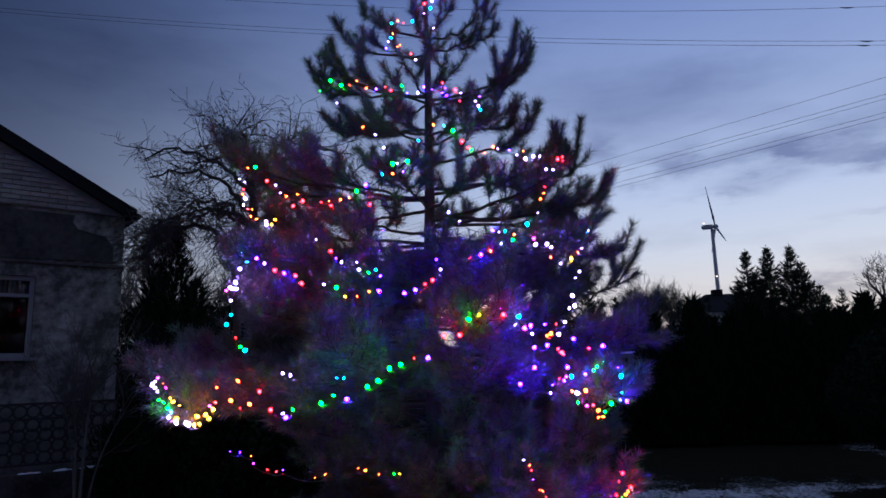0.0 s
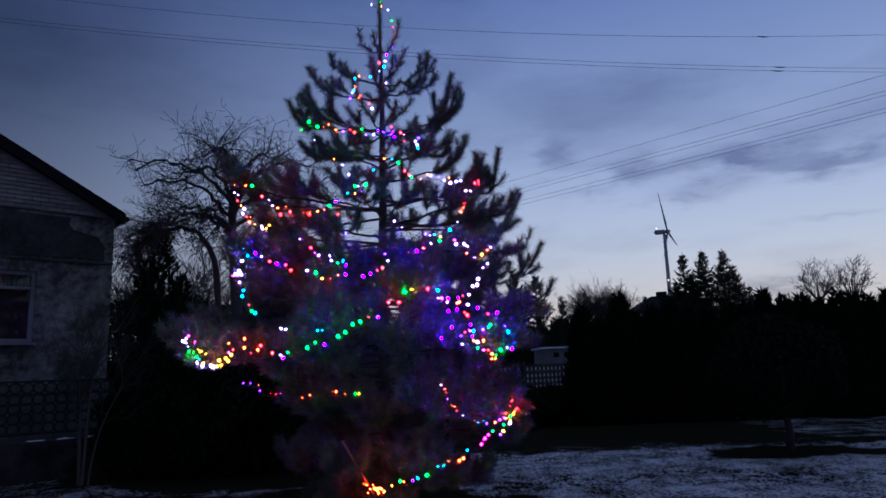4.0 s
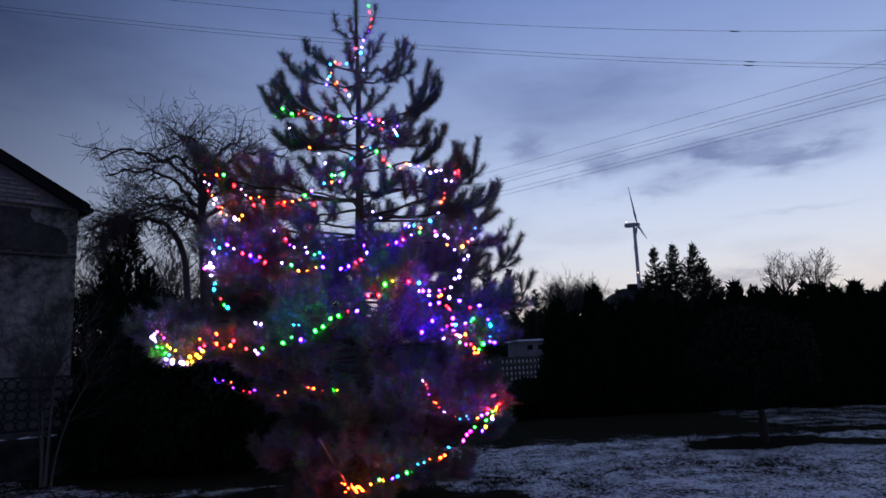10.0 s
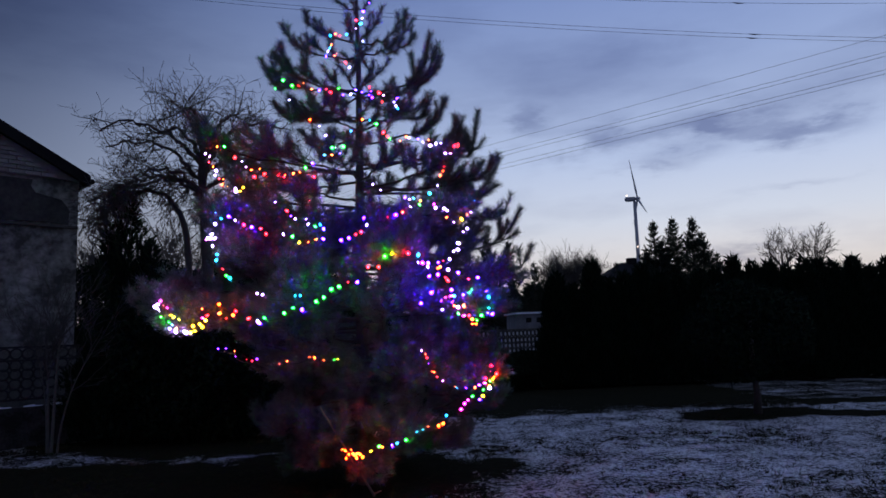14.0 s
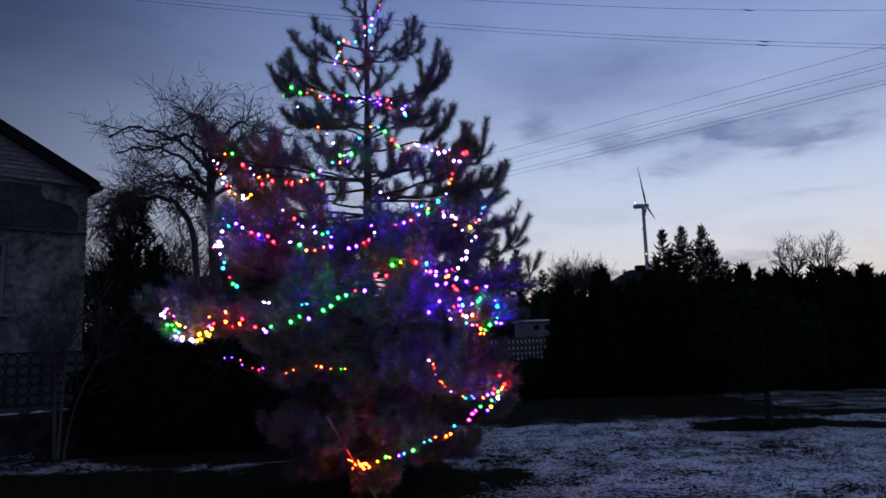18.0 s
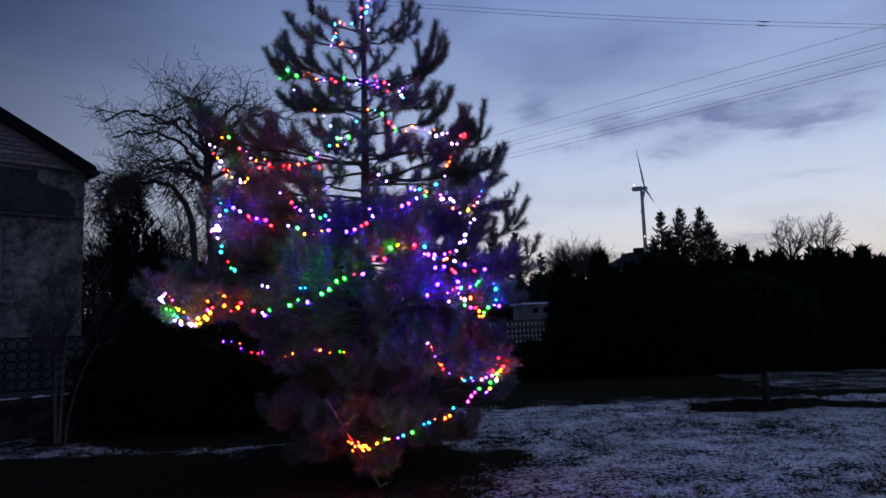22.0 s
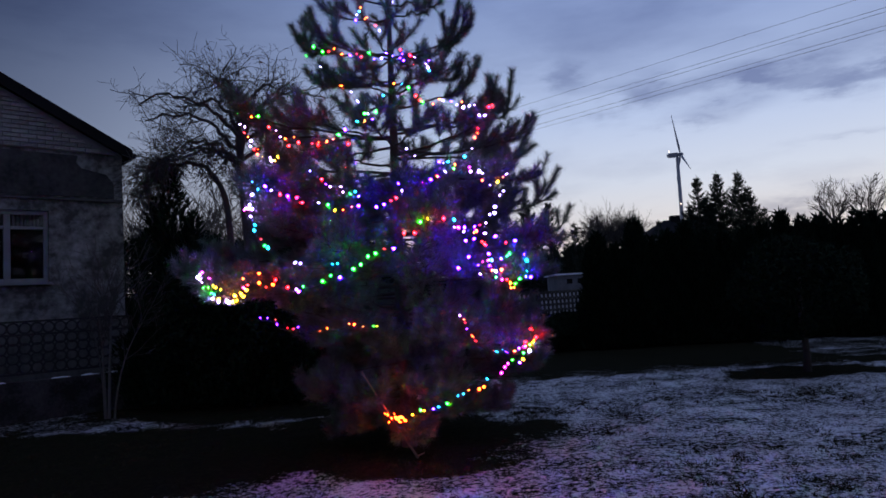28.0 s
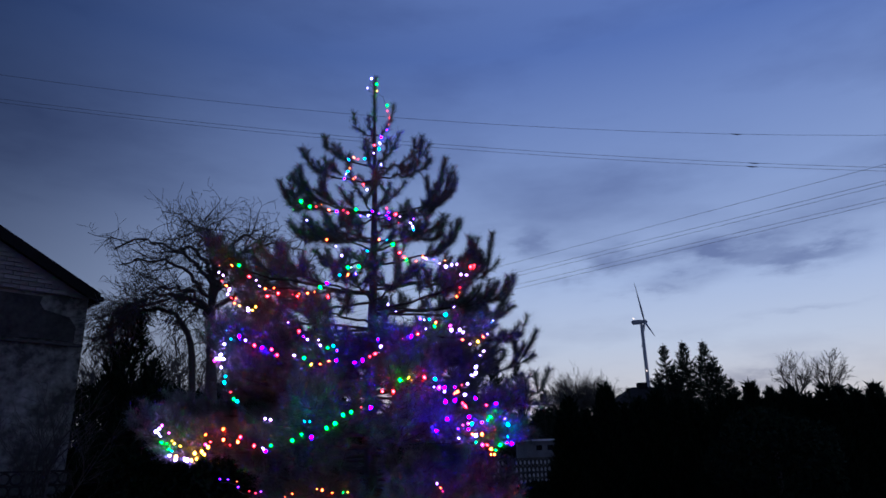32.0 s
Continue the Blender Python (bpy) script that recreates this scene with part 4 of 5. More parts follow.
def build_wires():
    """Two runs of overhead lines, sagging between poles out of view."""
    for c2, c1, c0, n in ((0.00227, -0.0900, 14.59, 1), (0.0016, -0.0990, 13.56, 2)):
        for k in range(n):
            g = Geo()
            g.tube([Vector((x, 24.0 + 0.2 * k, c0 - 0.06 * k + c1 * x + c2 * x * x)) for x in range(-48, 50, 3)], [0.007] * 33, 5)
            wire = solid("wire", g, WIRE)
            xc = 12.7 + 0.25 * k if n == 1 else 13.2
            zc = c0 - 0.06 * k + c1 * xc + c2 * xc * xc
            g = Geo()
            g.tube([Vector((xc - 0.22, 24.0 + 0.2 * k, zc + 0.02)), Vector((xc, 24.0 + 0.2 * k, zc - 0.01)), Vector((xc + 0.22, 24.0 + 0.2 * k, zc - 0.01))], [0.012, 0.026, 0.012], 6)
            solid("clamp", g, WIRE, wire, "dark clamp on the line")
    for zr, zl, k in ((9.84, 9.78, 0), (9.35, 9.33, 1), (9.23, 9.16, 2), (8.84, 8.80, 3), (8.72, 8.62, 4)):
        p, q = Vector((13.3, 18.0, zr)), Vector((3.0, 28.0, zl))
        d = (q - p)
        e0, e1 = p - d * 2.2, q + d * 3.0
        mid = (e0 + e1) * 0.5 - Vector((0, 0, 0.6))
        g = Geo()
        g.tube(curve3(e0, mid, e1, 40), [0.0055] * 41, 5)
        solid("wire", g, WIRE)
    for ob in [o for o in scene.objects if o.name.startswith("wire")]:
        tagged(ob, "dark overhead power line crossing the evening sky", "power line", "overhead power lines")


build_wires()


# ---- the decorated pine ----
# ends of the longest limbs, which fork into upright shoots: reach and height of each shoot's tip
FORKS = {
    (3.50, 2): ((1.38, 4.14), (1.12, 3.98), (1.24, 3.88)),
    (3.17, -3): ((1.58, 3.53), (1.56, 3.25), (1.21, 3.33)),
    (2.62, -6): ((1.43, 2.92), (1.40, 2.75), (1.20, 2.90)),
    (2.45, 2): ((1.82, 2.98), (1.58, 2.87), (1.77, 2.71)),
    (2.30, -3): ((1.91, 2.54), (1.75, 2.50)),
    (4.38, 182): ((1.10, 4.79), (0.84, 4.78), (1.02, 4.66)),
    (4.30, 2): ((0.85, 5.08), (0.93, 4.68), (0.62, 4.85)),
    (4.05, 184): ((0.95, 4.26), (0.80, 4.24)),
}


def make_pine(name, label, m, seed, trunk, limbs, needle=0.10, per_metre=620, group=""):
    """A pine: trunk points with radii, and limbs as (height, bearing, reach, tip height, side shoots). Wood inside stays bare, the outer shoots turn up like candles."""
    rng, pr = np.random.default_rng(seed), random.Random(seed)
    t = thing(name, label, "tree", m, group)
    g = Geo()
    g.tube([Vector(p) for p, r in trunk], [r for p, r in trunk], 12)
    solid("trunk", g, PINE_BARK, t, smooth=True)
    top = Vector(trunk[-1][0])
    lead = [Vector((0, 0, top.z - 0.62)), top, top + Vector((0.01, 0, 0.03))]
    put("leader", slivers("leader", *needles_along(rng, [lead], per_metre * 2.2, 0.085, 36, 0.0022), PINE_NEEDLE), t, "upright needle-clad leader")
    for z0, bearing, reach, tip, kids in limbs:
        a = radians(bearing)
        d = Vector((math.cos(a), math.sin(a), 0))
        s = Vector((-d.y, d.x, 0))
        p0 = Vector((0, 0, z0))
        p1 = d * reach + Vector((0, 0, tip - 0.05))
        mid = d * reach * (0.74 + 0.2 * min(1.0, (tip - z0) / reach / 0.5 if tip > z0 else 0.0)) + Vector((0, 0, z0 + (tip - z0) * 0.20 - 0.03 * reach))
        n = 10
        pts = curve3(p0, mid, p1, n)
        pts = [pts[0]] + [p + Vector((pr.gauss(0, 0.012), pr.gauss(0, 0.012), pr.gauss(0, 0.012))) for p in pts[1:-1]] + [pts[-1]]
        r0 = 0.005 + 0.0065 * reach
        wood = Geo()
        wood.tube(pts, [r0 * (1 - 0.85 * i / n) + 0.003 for i in range(n + 1)], 6)
        high = z0 > 3.1 or (z0 > 2.3 and tip - z0 > 0.15)
        bare = 0.3 if reach > 0.9 else 0.15
        span = sum((q - p).length for p, q in zip(pts, pts[1:]))
        own = max(1, n - max(4, int(n * min(0.8, 0.6 / span))))
        green = [pts[own:]]
        size = needle * (0.95 if high else 1.0)
        for k in range(kids):
            q = bare + (0.92 - bare) * (k + pr.uniform(0.1, 0.9)) / kids
            i = min(n - 1, int(q * n))
            b = pts[i].lerp(pts[i + 1], q * n - i)
            tang = (pts[i + 1] - pts[i]).normalized()
            sg = -1 if k % 2 else 1
            L = (0.17 + 0.30 * min(reach, 2.0) * (1 - q)) * pr.uniform(0.8, 1.2)
            w = (tang * pr.uniform(0.6, 1.0) + s * sg * pr.uniform(0.3, 0.9)).normalized()
            upright = q > 0.7 and tip > z0 + 0.1
            rise = pr.uniform(0.7, 1.1) * max(L, 0.22) if upright else pr.uniform(0.15, 0.65) * L
            e = b + w * L * (0.55 if upright else 1.0) + Vector((0, 0, rise))
            sub = curve3(b, b + w * L * 0.75 + Vector((0, 0, rise * 0.12)), e, 5)
            wood.tube(sub, [r0 * 0.42, r0 * 0.34, 0.006, 0.005, 0.004, 0.003], 4)
            green.append(sub[1:] if L > 0.35 else sub)
            for j in range(int(round(7 * L))):
                u = pr.uniform(0.15, 0.7)
                c = sub[int(u * 4.99)].lerp(sub[int(u * 4.99) + 1], (u * 4.99) % 1)
                l2 = pr.uniform(0.10, 0.20)
                w2 = (w * 0.7 + s * pr.uniform(-0.9, 0.9) + Vector((0, 0, pr.uniform(-0.1, 0.8)))).normalized()
                sub2 = [c, c + w2 * l2 * 0.5, c + w2 * l2 + Vector((0, 0, 0.35 * l2))]
                wood.tube(sub2, [0.005, 0.004, 0.003], 3)
                green.append(sub2)
        for out, up in FORKS.get((z0, bearing), ()):
            c = pts[-1]
            e = d * out + Vector((0, pr.uniform(-0.06, 0.06), up - 0.03))
            sub = curve3(c, c.lerp(e, 0.6) - Vector((0, 0, 0.12 * (e - c).length)), e, 5)
            wood.tube(sub, [0.009, 0.008, 0.007, 0.006, 0.004, 0.003], 5)
            green += [sub[1:], sub[1:]]
        solid("branch", wood, PINE_BARK, t)
        put("needles", slivers("needles", *needles_along(rng, green, per_metre * (1.75 if high else 1.2), size, 44, 0.0018 if high else 0.0022), PINE_NEEDLE), t)
    return t


def pine_limbs():
    """Whorls from the tip down; the named limbs first, a fuller skirt of evenly set ones below."""
    named = [
        (5.35, 180, 0.25, 5.72, 0), (5.35, 5, 0.23, 5.83, 0), (5.30, 250, 0.14, 5.60, 0), (5.3, 100, 0.2, 5.6, 0),
        (4.95, 182, 0.58, 5.37, 2), (4.78, 176, 0.77, 5.08, 3), (4.93, 4, 0.46, 5.20, 2), (4.80, -4, 0.62, 5.00, 3), (4.90, 252, 0.30, 5.22, 1), (4.90, 300, 0.34, 5.20, 1), (4.85, 90, 0.45, 5.10, 2),
        (4.38, 182, 0.95, 4.52, 5), (4.36, 193, 0.88, 4.78, 4), (4.30, 2, 0.68, 4.44, 4), (4.33, -10, 0.92, 4.68, 5), (4.38, 250, 0.50, 4.62, 2), (4.36, 295, 0.48, 4.60, 2), (4.3, 120, 0.7, 4.6, 3), (4.3, 60, 0.7, 4.6, 3), (4.3, 215, 0.7, 4.55, 3),
        (4.05, 184, 0.76, 4.05, 5), (4.02, 171, 0.75, 4.20, 4), (4.00, 0, 0.80, 4.14, 4), (3.75, -8, 0.94, 4.06, 5), (3.90, 240, 0.75, 4.02, 5), (3.85, 278, 0.60, 3.98, 3), (3.90, 315, 0.80, 4.02, 5), (3.8, 100, 0.8, 4.0, 4), (3.8, 140, 0.9, 4.0, 4),
        (3.50, 2, 1.27, 3.65, 7), (3.45, -12, 1.15, 3.75, 8), (3.42, 202, 1.75, 3.74, 13), (3.40, 186, 1.50, 3.62, 11), (3.38, 228, 1.25, 3.50, 9), (3.30, 262, 1.00, 3.42, 6), (3.30, 292, 0.95, 3.42, 6), (3.35, 80, 1.2, 3.5, 7), (3.3, 150, 1.3, 3.5, 8), (3.25, 35, 1.2, 3.5, 7),
    ]
    named += [
        (3.17, -3, 1.32, 3.13, 7), (3.15, -22, 1.45, 3.24, 8), (3.20, -42, 1.30, 3.36, 9), (2.62, -6, 1.22, 2.69, 8), (2.45, 2, 1.59, 2.64, 3), (2.30, -3, 1.77, 2.31, 2),
        (2.90, 219, 1.70, 2.75, 13), (2.85, 198, 1.60, 2.90, 11), (2.85, 240, 1.55, 2.70, 11), (2.80, 285, 1.50, 2.62, 8), (2.85, 312, 1.60, 2.72, 12), (2.85, -22, 1.55, 2.80, 9), (2.8, 60, 1.5, 2.9, 9), (2.8, 120, 1.5, 2.9, 9), (3.0, 170, 1.6, 3.1, 12), (2.95, 150, 1.5, 3.15, 11), (3.0, 208, 1.4, 3.15, 12), (2.6, 185, 1.7, 2.75, 12), (2.6, 160, 1.6, 2.8, 11), (3.05, 20, 1.3, 3.2, 8), (2.6, 225, 1.6, 2.5, 12), (2.55, 255, 1.5, 2.45, 11), (3.05, 245, 1.2, 3.05, 9),
        (2.00, 281, 2.35, 2.24, 14), (1.90, 262, 2.20, 2.05, 13), (1.80, 303, 2.25, 1.80, 14), (1.75, 232, 2.30, 1.75, 14), (1.75, 218, 2.30, 1.92, 14), (2.05, 322, 1.95, 2.15, 12), (2.05, 205, 1.95, 2.15, 12), (1.15, 310, 1.95, 1.20, 12),
    ]
    pr = random.Random(21)
    skirt = []
    for z, reach, up, n in ((2.55, 1.5, 0.1, 8), (2.3, 1.75, 0.1, 9), (2.05, 1.5, 0.15, 8), (1.8, 2.1, 0.1, 11), (1.55, 1.6, 0.1, 9), (1.3, 2.1, 0.0, 12), (1.05, 1.5, 0.0, 9), (0.85, 1.9, -0.1, 12), (0.5, 1.5, -0.15, 10)):
        for k in range(n):
            b = 360 * (k + pr.uniform(0.1, 0.9)) / n
            far = reach * (0.87 - 0.15 * math.cos(radians(b))) * pr.uniform(0.84, 1.05)
            if z < 1.2 and 250 < b < 325:
                far *= 0.62
            elif z < 1.4 and 120 < b < 260:
                far *= 0.55
            skirt.append((z + pr.uniform(-0.14, 0.14), b, far, max(0.12, z + up + pr.uniform(-0.12, 0.16)), 7 if 15 < b < 95 else 13))
    return named + skirt


make_pine("pine_tree", "tall young pine hung with coloured lights, needles on upswept shoots", Matrix.Translation(TRUNK), 2,
          [((0, 0, -0.05), 0.085), ((0.0, 0, 1.2), 0.075), ((-0.02, 0, 2.4), 0.06), ((0.0, 0, 3.4), 0.047), ((0.01, 0, 4.6), 0.03), ((0, 0, 5.5), 0.018), ((0, 0, 6.12), 0.008)], pine_limbs())
# ---- strings of coloured lights: colour letter and place of every bulb ----
STRANDS = {}
STRANDS["spire"] = [("Wn", -0.63, 7.28, 6.08), ("Ws", -0.66, 7.22, 5.97), ("Gb", -0.57, 7.28, 6.00), ("Ws", -0.67, 7.18, 5.88), ("On", -0.56, 7.22, 5.87), ("Ws", -0.49, 7.29, 5.86), ("Gn", -0.44, 7.23, 5.68), ("Rn", -0.43, 7.19, 5.58), ("Rs", -0.40, 7.15, 5.47), ("Os", -0.41, 7.04, 5.32), ("Bs", -0.42, 6.97, 5.22), ("Bb", -0.48, 6.85, 5.06), ("Wn", -0.49, 6.80, 4.96), ("Rb", -0.55, 6.76, 4.92), ("Cb", -0.50, 6.75, 4.87), ("Ws", -0.55, 6.69, 4.79), ("Ws", -0.47, 6.60, 4.61)]
STRANDS["spire_low"] = [("Cn", -0.64, 6.62, 4.69), ("Rs", -0.71, 6.61, 4.68), ("On", -0.76, 6.63, 4.71), ("Cn", -0.81, 6.63, 4.69), ("Os", -0.79, 6.54, 4.55), ("Cn", -0.80, 6.51, 4.50), ("Ws", -0.82, 6.49, 4.46), ("Bn", -0.83, 6.44, 4.38), ("Os", -0.74, 6.43, 4.38), ("Os", -0.72, 6.44, 4.40), ("Rn", -0.63, 6.38, 4.29), ("Wn", -0.59, 6.34, 4.22)]
STRANDS["upper"] = [("Gs", -1.32, 6.35, 4.02), ("Gb", -1.26, 6.42, 4.13), ("Gb", -1.14, 6.25, 4.01), ("Rs", -1.07, 6.21, 3.99), ("Os", -1.02, 6.22, 4.02), ("On", -0.93, 6.12, 3.92), ("Bn", -0.85, 6.08, 3.89), ("Rs", -0.79, 6.10, 3.91), ("Rn", -0.74, 6.05, 3.86), ("Gn", -0.67, 6.09, 3.91), ("Bs", -0.62, 6.02, 3.82), ("Wn", -0.55, 6.04, 3.83), ("Bn", -0.51, 6.09, 3.89), ("Bs", -0.45, 6.07, 3.86), ("Rn", -0.38, 6.15, 3.94), ("Bs", -0.36, 6.11, 3.88), ("Bs", -0.38, 6.06, 3.83), ("Bn", -0.35, 6.05, 3.80), ("Rb", -0.29, 6.12, 3.87), ("Ws", -0.25, 6.11, 3.84), ("Rs", -0.26, 6.06, 3.76), ("Ws", -0.15, 6.10, 3.77), ("Bs", -0.12, 6.15, 3.82), ("Wn", -0.13, 6.10, 3.73), ("Cn", -0.12, 6.09, 3.70)]
STRANDS["shoulder_left"] = [("Ws", -1.13, 6.07, 3.80), ("On", -0.92, 5.94, 3.56), ("Ws", -0.83, 5.91, 3.49), ("Wn", -0.77, 5.89, 3.39), ("Gb", -0.71, 5.87, 3.27), ("Ws", -0.68, 5.87, 3.27), ("Gb", -0.61, 5.87, 3.28), ("Bs", -0.64, 5.86, 3.21), ("Cn", -0.54, 5.90, 3.43), ("On", -0.44, 5.94, 3.55)]
STRANDS["shoulder"] = [("Cs", -0.37, 5.96, 3.55), ("Gb", -0.31, 5.96, 3.51), ("Rb", -0.25, 5.96, 3.43), ("Rn", -0.21, 5.97, 3.39), ("Gn", -0.19, 5.97, 3.37), ("Os", -0.10, 6.01, 3.36), ("On", -0.04, 6.04, 3.41), ("Ws", -0.01, 6.06, 3.40), ("Bs", 0.07, 6.10, 3.40), ("Ws", 0.12, 6.12, 3.37), ("Os", 0.17, 6.17, 3.41), ("Wb", 0.18, 6.16, 3.35), ("Wn", 0.24, 6.21, 3.38), ("Ws", 0.29, 6.26, 3.40), ("Ws", 0.33, 6.27, 3.30), ("Ws", 0.39, 6.33, 3.31), ("Rb", 0.43, 6.40, 3.41), ("Rn", 0.47, 6.45, 3.44), ("Rs", 0.47, 6.44, 3.41)]
STRANDS["left_loop"] = [("Wn", -1.65, 6.14, 2.98), ("Wb", -1.64, 6.12, 2.95), ("Yn", -1.59, 6.08, 2.94), ("Yn", -1.56, 6.07, 2.97), ("Ys", -1.75, 6.23, 3.02), ("On", -1.82, 6.30, 3.06), ("Os", -1.81, 6.30, 3.11), ("Rn", -1.87, 6.37, 3.13), ("Wn", -1.94, 6.47, 3.19), ("Wb", -1.93, 6.48, 3.24), ("On", -2.00, 6.60, 3.31), ("Rn", -2.28, 7.35, 3.56), ("Wn", -2.27, 7.35, 3.63), ("Wn", -2.32, 7.35, 3.66), ("Os", -2.32, 7.35, 3.75), ("Gb", -2.34, 7.35, 3.79), ("Bs", -2.39, 7.35, 3.94), ("Gn", -2.34, 7.35, 3.88), ("Gb", -2.29, 7.35, 3.83), ("Yn", -2.24, 7.35, 3.80), ("On", -1.95, 6.57, 3.51), ("Gb", -1.83, 6.40, 3.46)]
STRANDS["left_tier"] = [("Rb", -1.68, 6.23, 3.30), ("Ws", -1.59, 6.15, 3.24), ("Ws", -1.54, 6.10, 3.17), ("On", -1.48, 6.05, 3.13), ("Os", -1.39, 6.01, 3.13), ("Rb", -1.34, 5.97, 3.07), ("Rs", -1.20, 5.91, 3.04), ("Os", -1.14, 5.89, 3.04), ("On", -1.06, 5.87, 3.04), ("Os", -1.00, 5.86, 3.05), ("Gb", -0.95, 5.86, 3.09), ("Bb", -0.89, 5.86, 3.13), ("Cn", -0.78, 5.86, 3.20), ("On", -0.71, 5.86, 3.20), ("Gb", -0.71, 5.87, 3.27), ("Ws", -0.68, 5.87, 3.27)]
STRANDS["right_drop"] = [("Wn", 0.33, 6.27, 3.30), ("Ws", 0.38, 6.33, 3.31), ("Rs", 0.31, 6.23, 3.16), ("Os", 0.30, 6.21, 3.11), ("On", 0.27, 6.17, 3.06), ("Ws", 0.24, 6.12, 2.95), ("Cb", 0.16, 6.04, 2.86), ("On", 0.07, 5.97, 2.78), ("Cn", 0.01, 5.94, 2.80), ("Ws", -0.03, 5.92, 2.79), ("Bn", -0.07, 5.91, 2.80), ("Ws", -0.28, 5.85, 2.86), ("Wn", -0.35, 5.85, 2.92)]
STRANDS["middle"] = [("Cn", -1.87, 6.27, 2.79), ("Cn", -1.79, 6.17, 2.70), ("Bb", -1.70, 6.10, 2.71), ("Wn", -1.62, 6.03, 2.66), ("Rb", -1.52, 5.95, 2.60), ("Bb", -1.44, 5.90, 2.57), ("Rb", -1.34, 5.82, 2.54), ("Rb", -1.26, 5.68, 2.47), ("Wn", -1.10, 5.60, 2.45), ("Gb", -1.01, 5.54, 2.42), ("Yn", -0.93, 5.41, 2.35), ("Os", -0.86, 5.41, 2.35), ("On", -0.80, 5.46, 2.38), ("Bb", -0.74, 5.45, 2.38)]
STRANDS["middle_next"] = [("Bb", -0.59, 5.43, 2.36), ("Bb", -0.53, 5.45, 2.38), ("Rn", -0.48, 5.53, 2.42), ("Rb", -0.44, 5.58, 2.45), ("Wn", -0.40, 5.71, 2.53), ("Bn", -0.43, 5.76, 2.60)]
STRANDS["middle_right"] = [("Rs", -0.22, 5.81, 2.61), ("Bb", -0.15, 5.83, 2.63), ("On", -0.09, 5.87, 2.66), ("Wn", -0.02, 5.91, 2.71), ("Gb", 0.06, 5.95, 2.74), ("Mn", 0.20, 6.04, 2.76), ("Wb", 0.21, 6.04, 2.72), ("Wb", 0.29, 6.10, 2.73), ("Wn", 0.32, 6.11, 2.71), ("On", 0.31, 6.09, 2.64), ("Ws", 0.38, 6.13, 2.60), ("Yb", 0.46, 6.21, 2.64), ("On", 0.52, 6.30, 2.70), ("Wb", 0.56, 6.35, 2.74), ("Wn", 0.59, 6.42, 2.81), ("Cn", 0.61, 6.47, 2.87), ("Wn", 0.64, 6.53, 2.90)]
STRANDS["right_fall"] = [("Wn", 0.51, 6.22, 2.55), ("Ws", 0.46, 6.05, 2.49), ("Wb", 0.39, 5.70, 2.34), ("Wb", 0.37, 5.47, 2.26), ("Wn", 0.33, 5.40, 2.24)]
STRANDS["inner"] = [("Ws", -1.22, 5.86, 2.78), ("Rb", -1.11, 5.81, 2.69), ("Bs", -1.07, 5.79, 2.64), ("Wn", -1.03, 5.77, 2.61), ("Ws", -0.93, 5.75, 2.60), ("Wn", -0.91, 5.72, 2.55), ("Gn", -0.84, 5.67, 2.52), ("Cn", -0.80, 5.69, 2.54), ("Bn", -0.76, 5.62, 2.49)]
STRANDS["left_drop"] = [("Wb", -1.86, 6.22, 2.66), ("Wb", -1.88, 6.20, 2.56), ("Wb", -1.90, 6.15, 2.52), ("Wb", -1.84, 6.04, 2.50), ("Wb", -1.79, 5.98, 2.49), ("Mn", -1.89, 6.06, 2.49), ("Wn", -1.74, 5.77, 2.39), ("Cn", -1.59, 5.40, 2.27)]
STRANDS["left_end"] = [("Cb", -1.54, 5.21, 2.20), ("Rs", -1.49, 5.22, 2.13), ("Gn", -1.47, 5.24, 2.08), ("Cb", -1.44, 5.23, 2.06), ("Wn", -1.22, 5.20, 1.93), ("Wn", -1.18, 5.20, 1.92), ("Cs", -0.92, 5.16, 1.90), ("Cs", -0.88, 5.15, 1.90)]
STRANDS["left_cluster"] = [("Mn", -2.14, 5.66, 1.92), ("Os", -2.10, 5.64, 1.89), ("Wn", -2.17, 5.69, 1.90), ("Wb", -2.21, 5.73, 1.88), ("Wn", -2.18, 5.71, 1.86), ("Wn", -2.15, 5.68, 1.84), ("Mn", -2.06, 5.61, 1.86), ("Ys", -2.03, 5.60, 1.80), ("Yn", -2.00, 5.58, 1.78), ("Gn", -2.14, 5.68, 1.79), ("Gb", -2.09, 5.64, 1.78), ("Gb", -2.06, 5.63, 1.74), ("Cn", -2.02, 5.60, 1.72), ("Wb", -2.04, 5.62, 1.69), ("Yb", -1.98, 5.59, 1.68), ("Wb", -1.98, 5.59, 1.66), ("Ys", -1.94, 5.54, 1.76), ("Wb", -1.89, 5.53, 1.66), ("Wb", -1.87, 5.52, 1.65), ("Yb", -1.83, 5.50, 1.65), ("Yn", -1.78, 5.46, 1.66), ("Yb", -1.80, 5.47, 1.70), ("Yb", -1.73, 5.42, 1.71), ("Yb", -1.71, 5.42, 1.69), ("Yb", -1.68, 5.40, 1.74), ("Mn", -1.70, 5.40, 1.76), ("Rn", -1.66, 5.38, 1.78)]
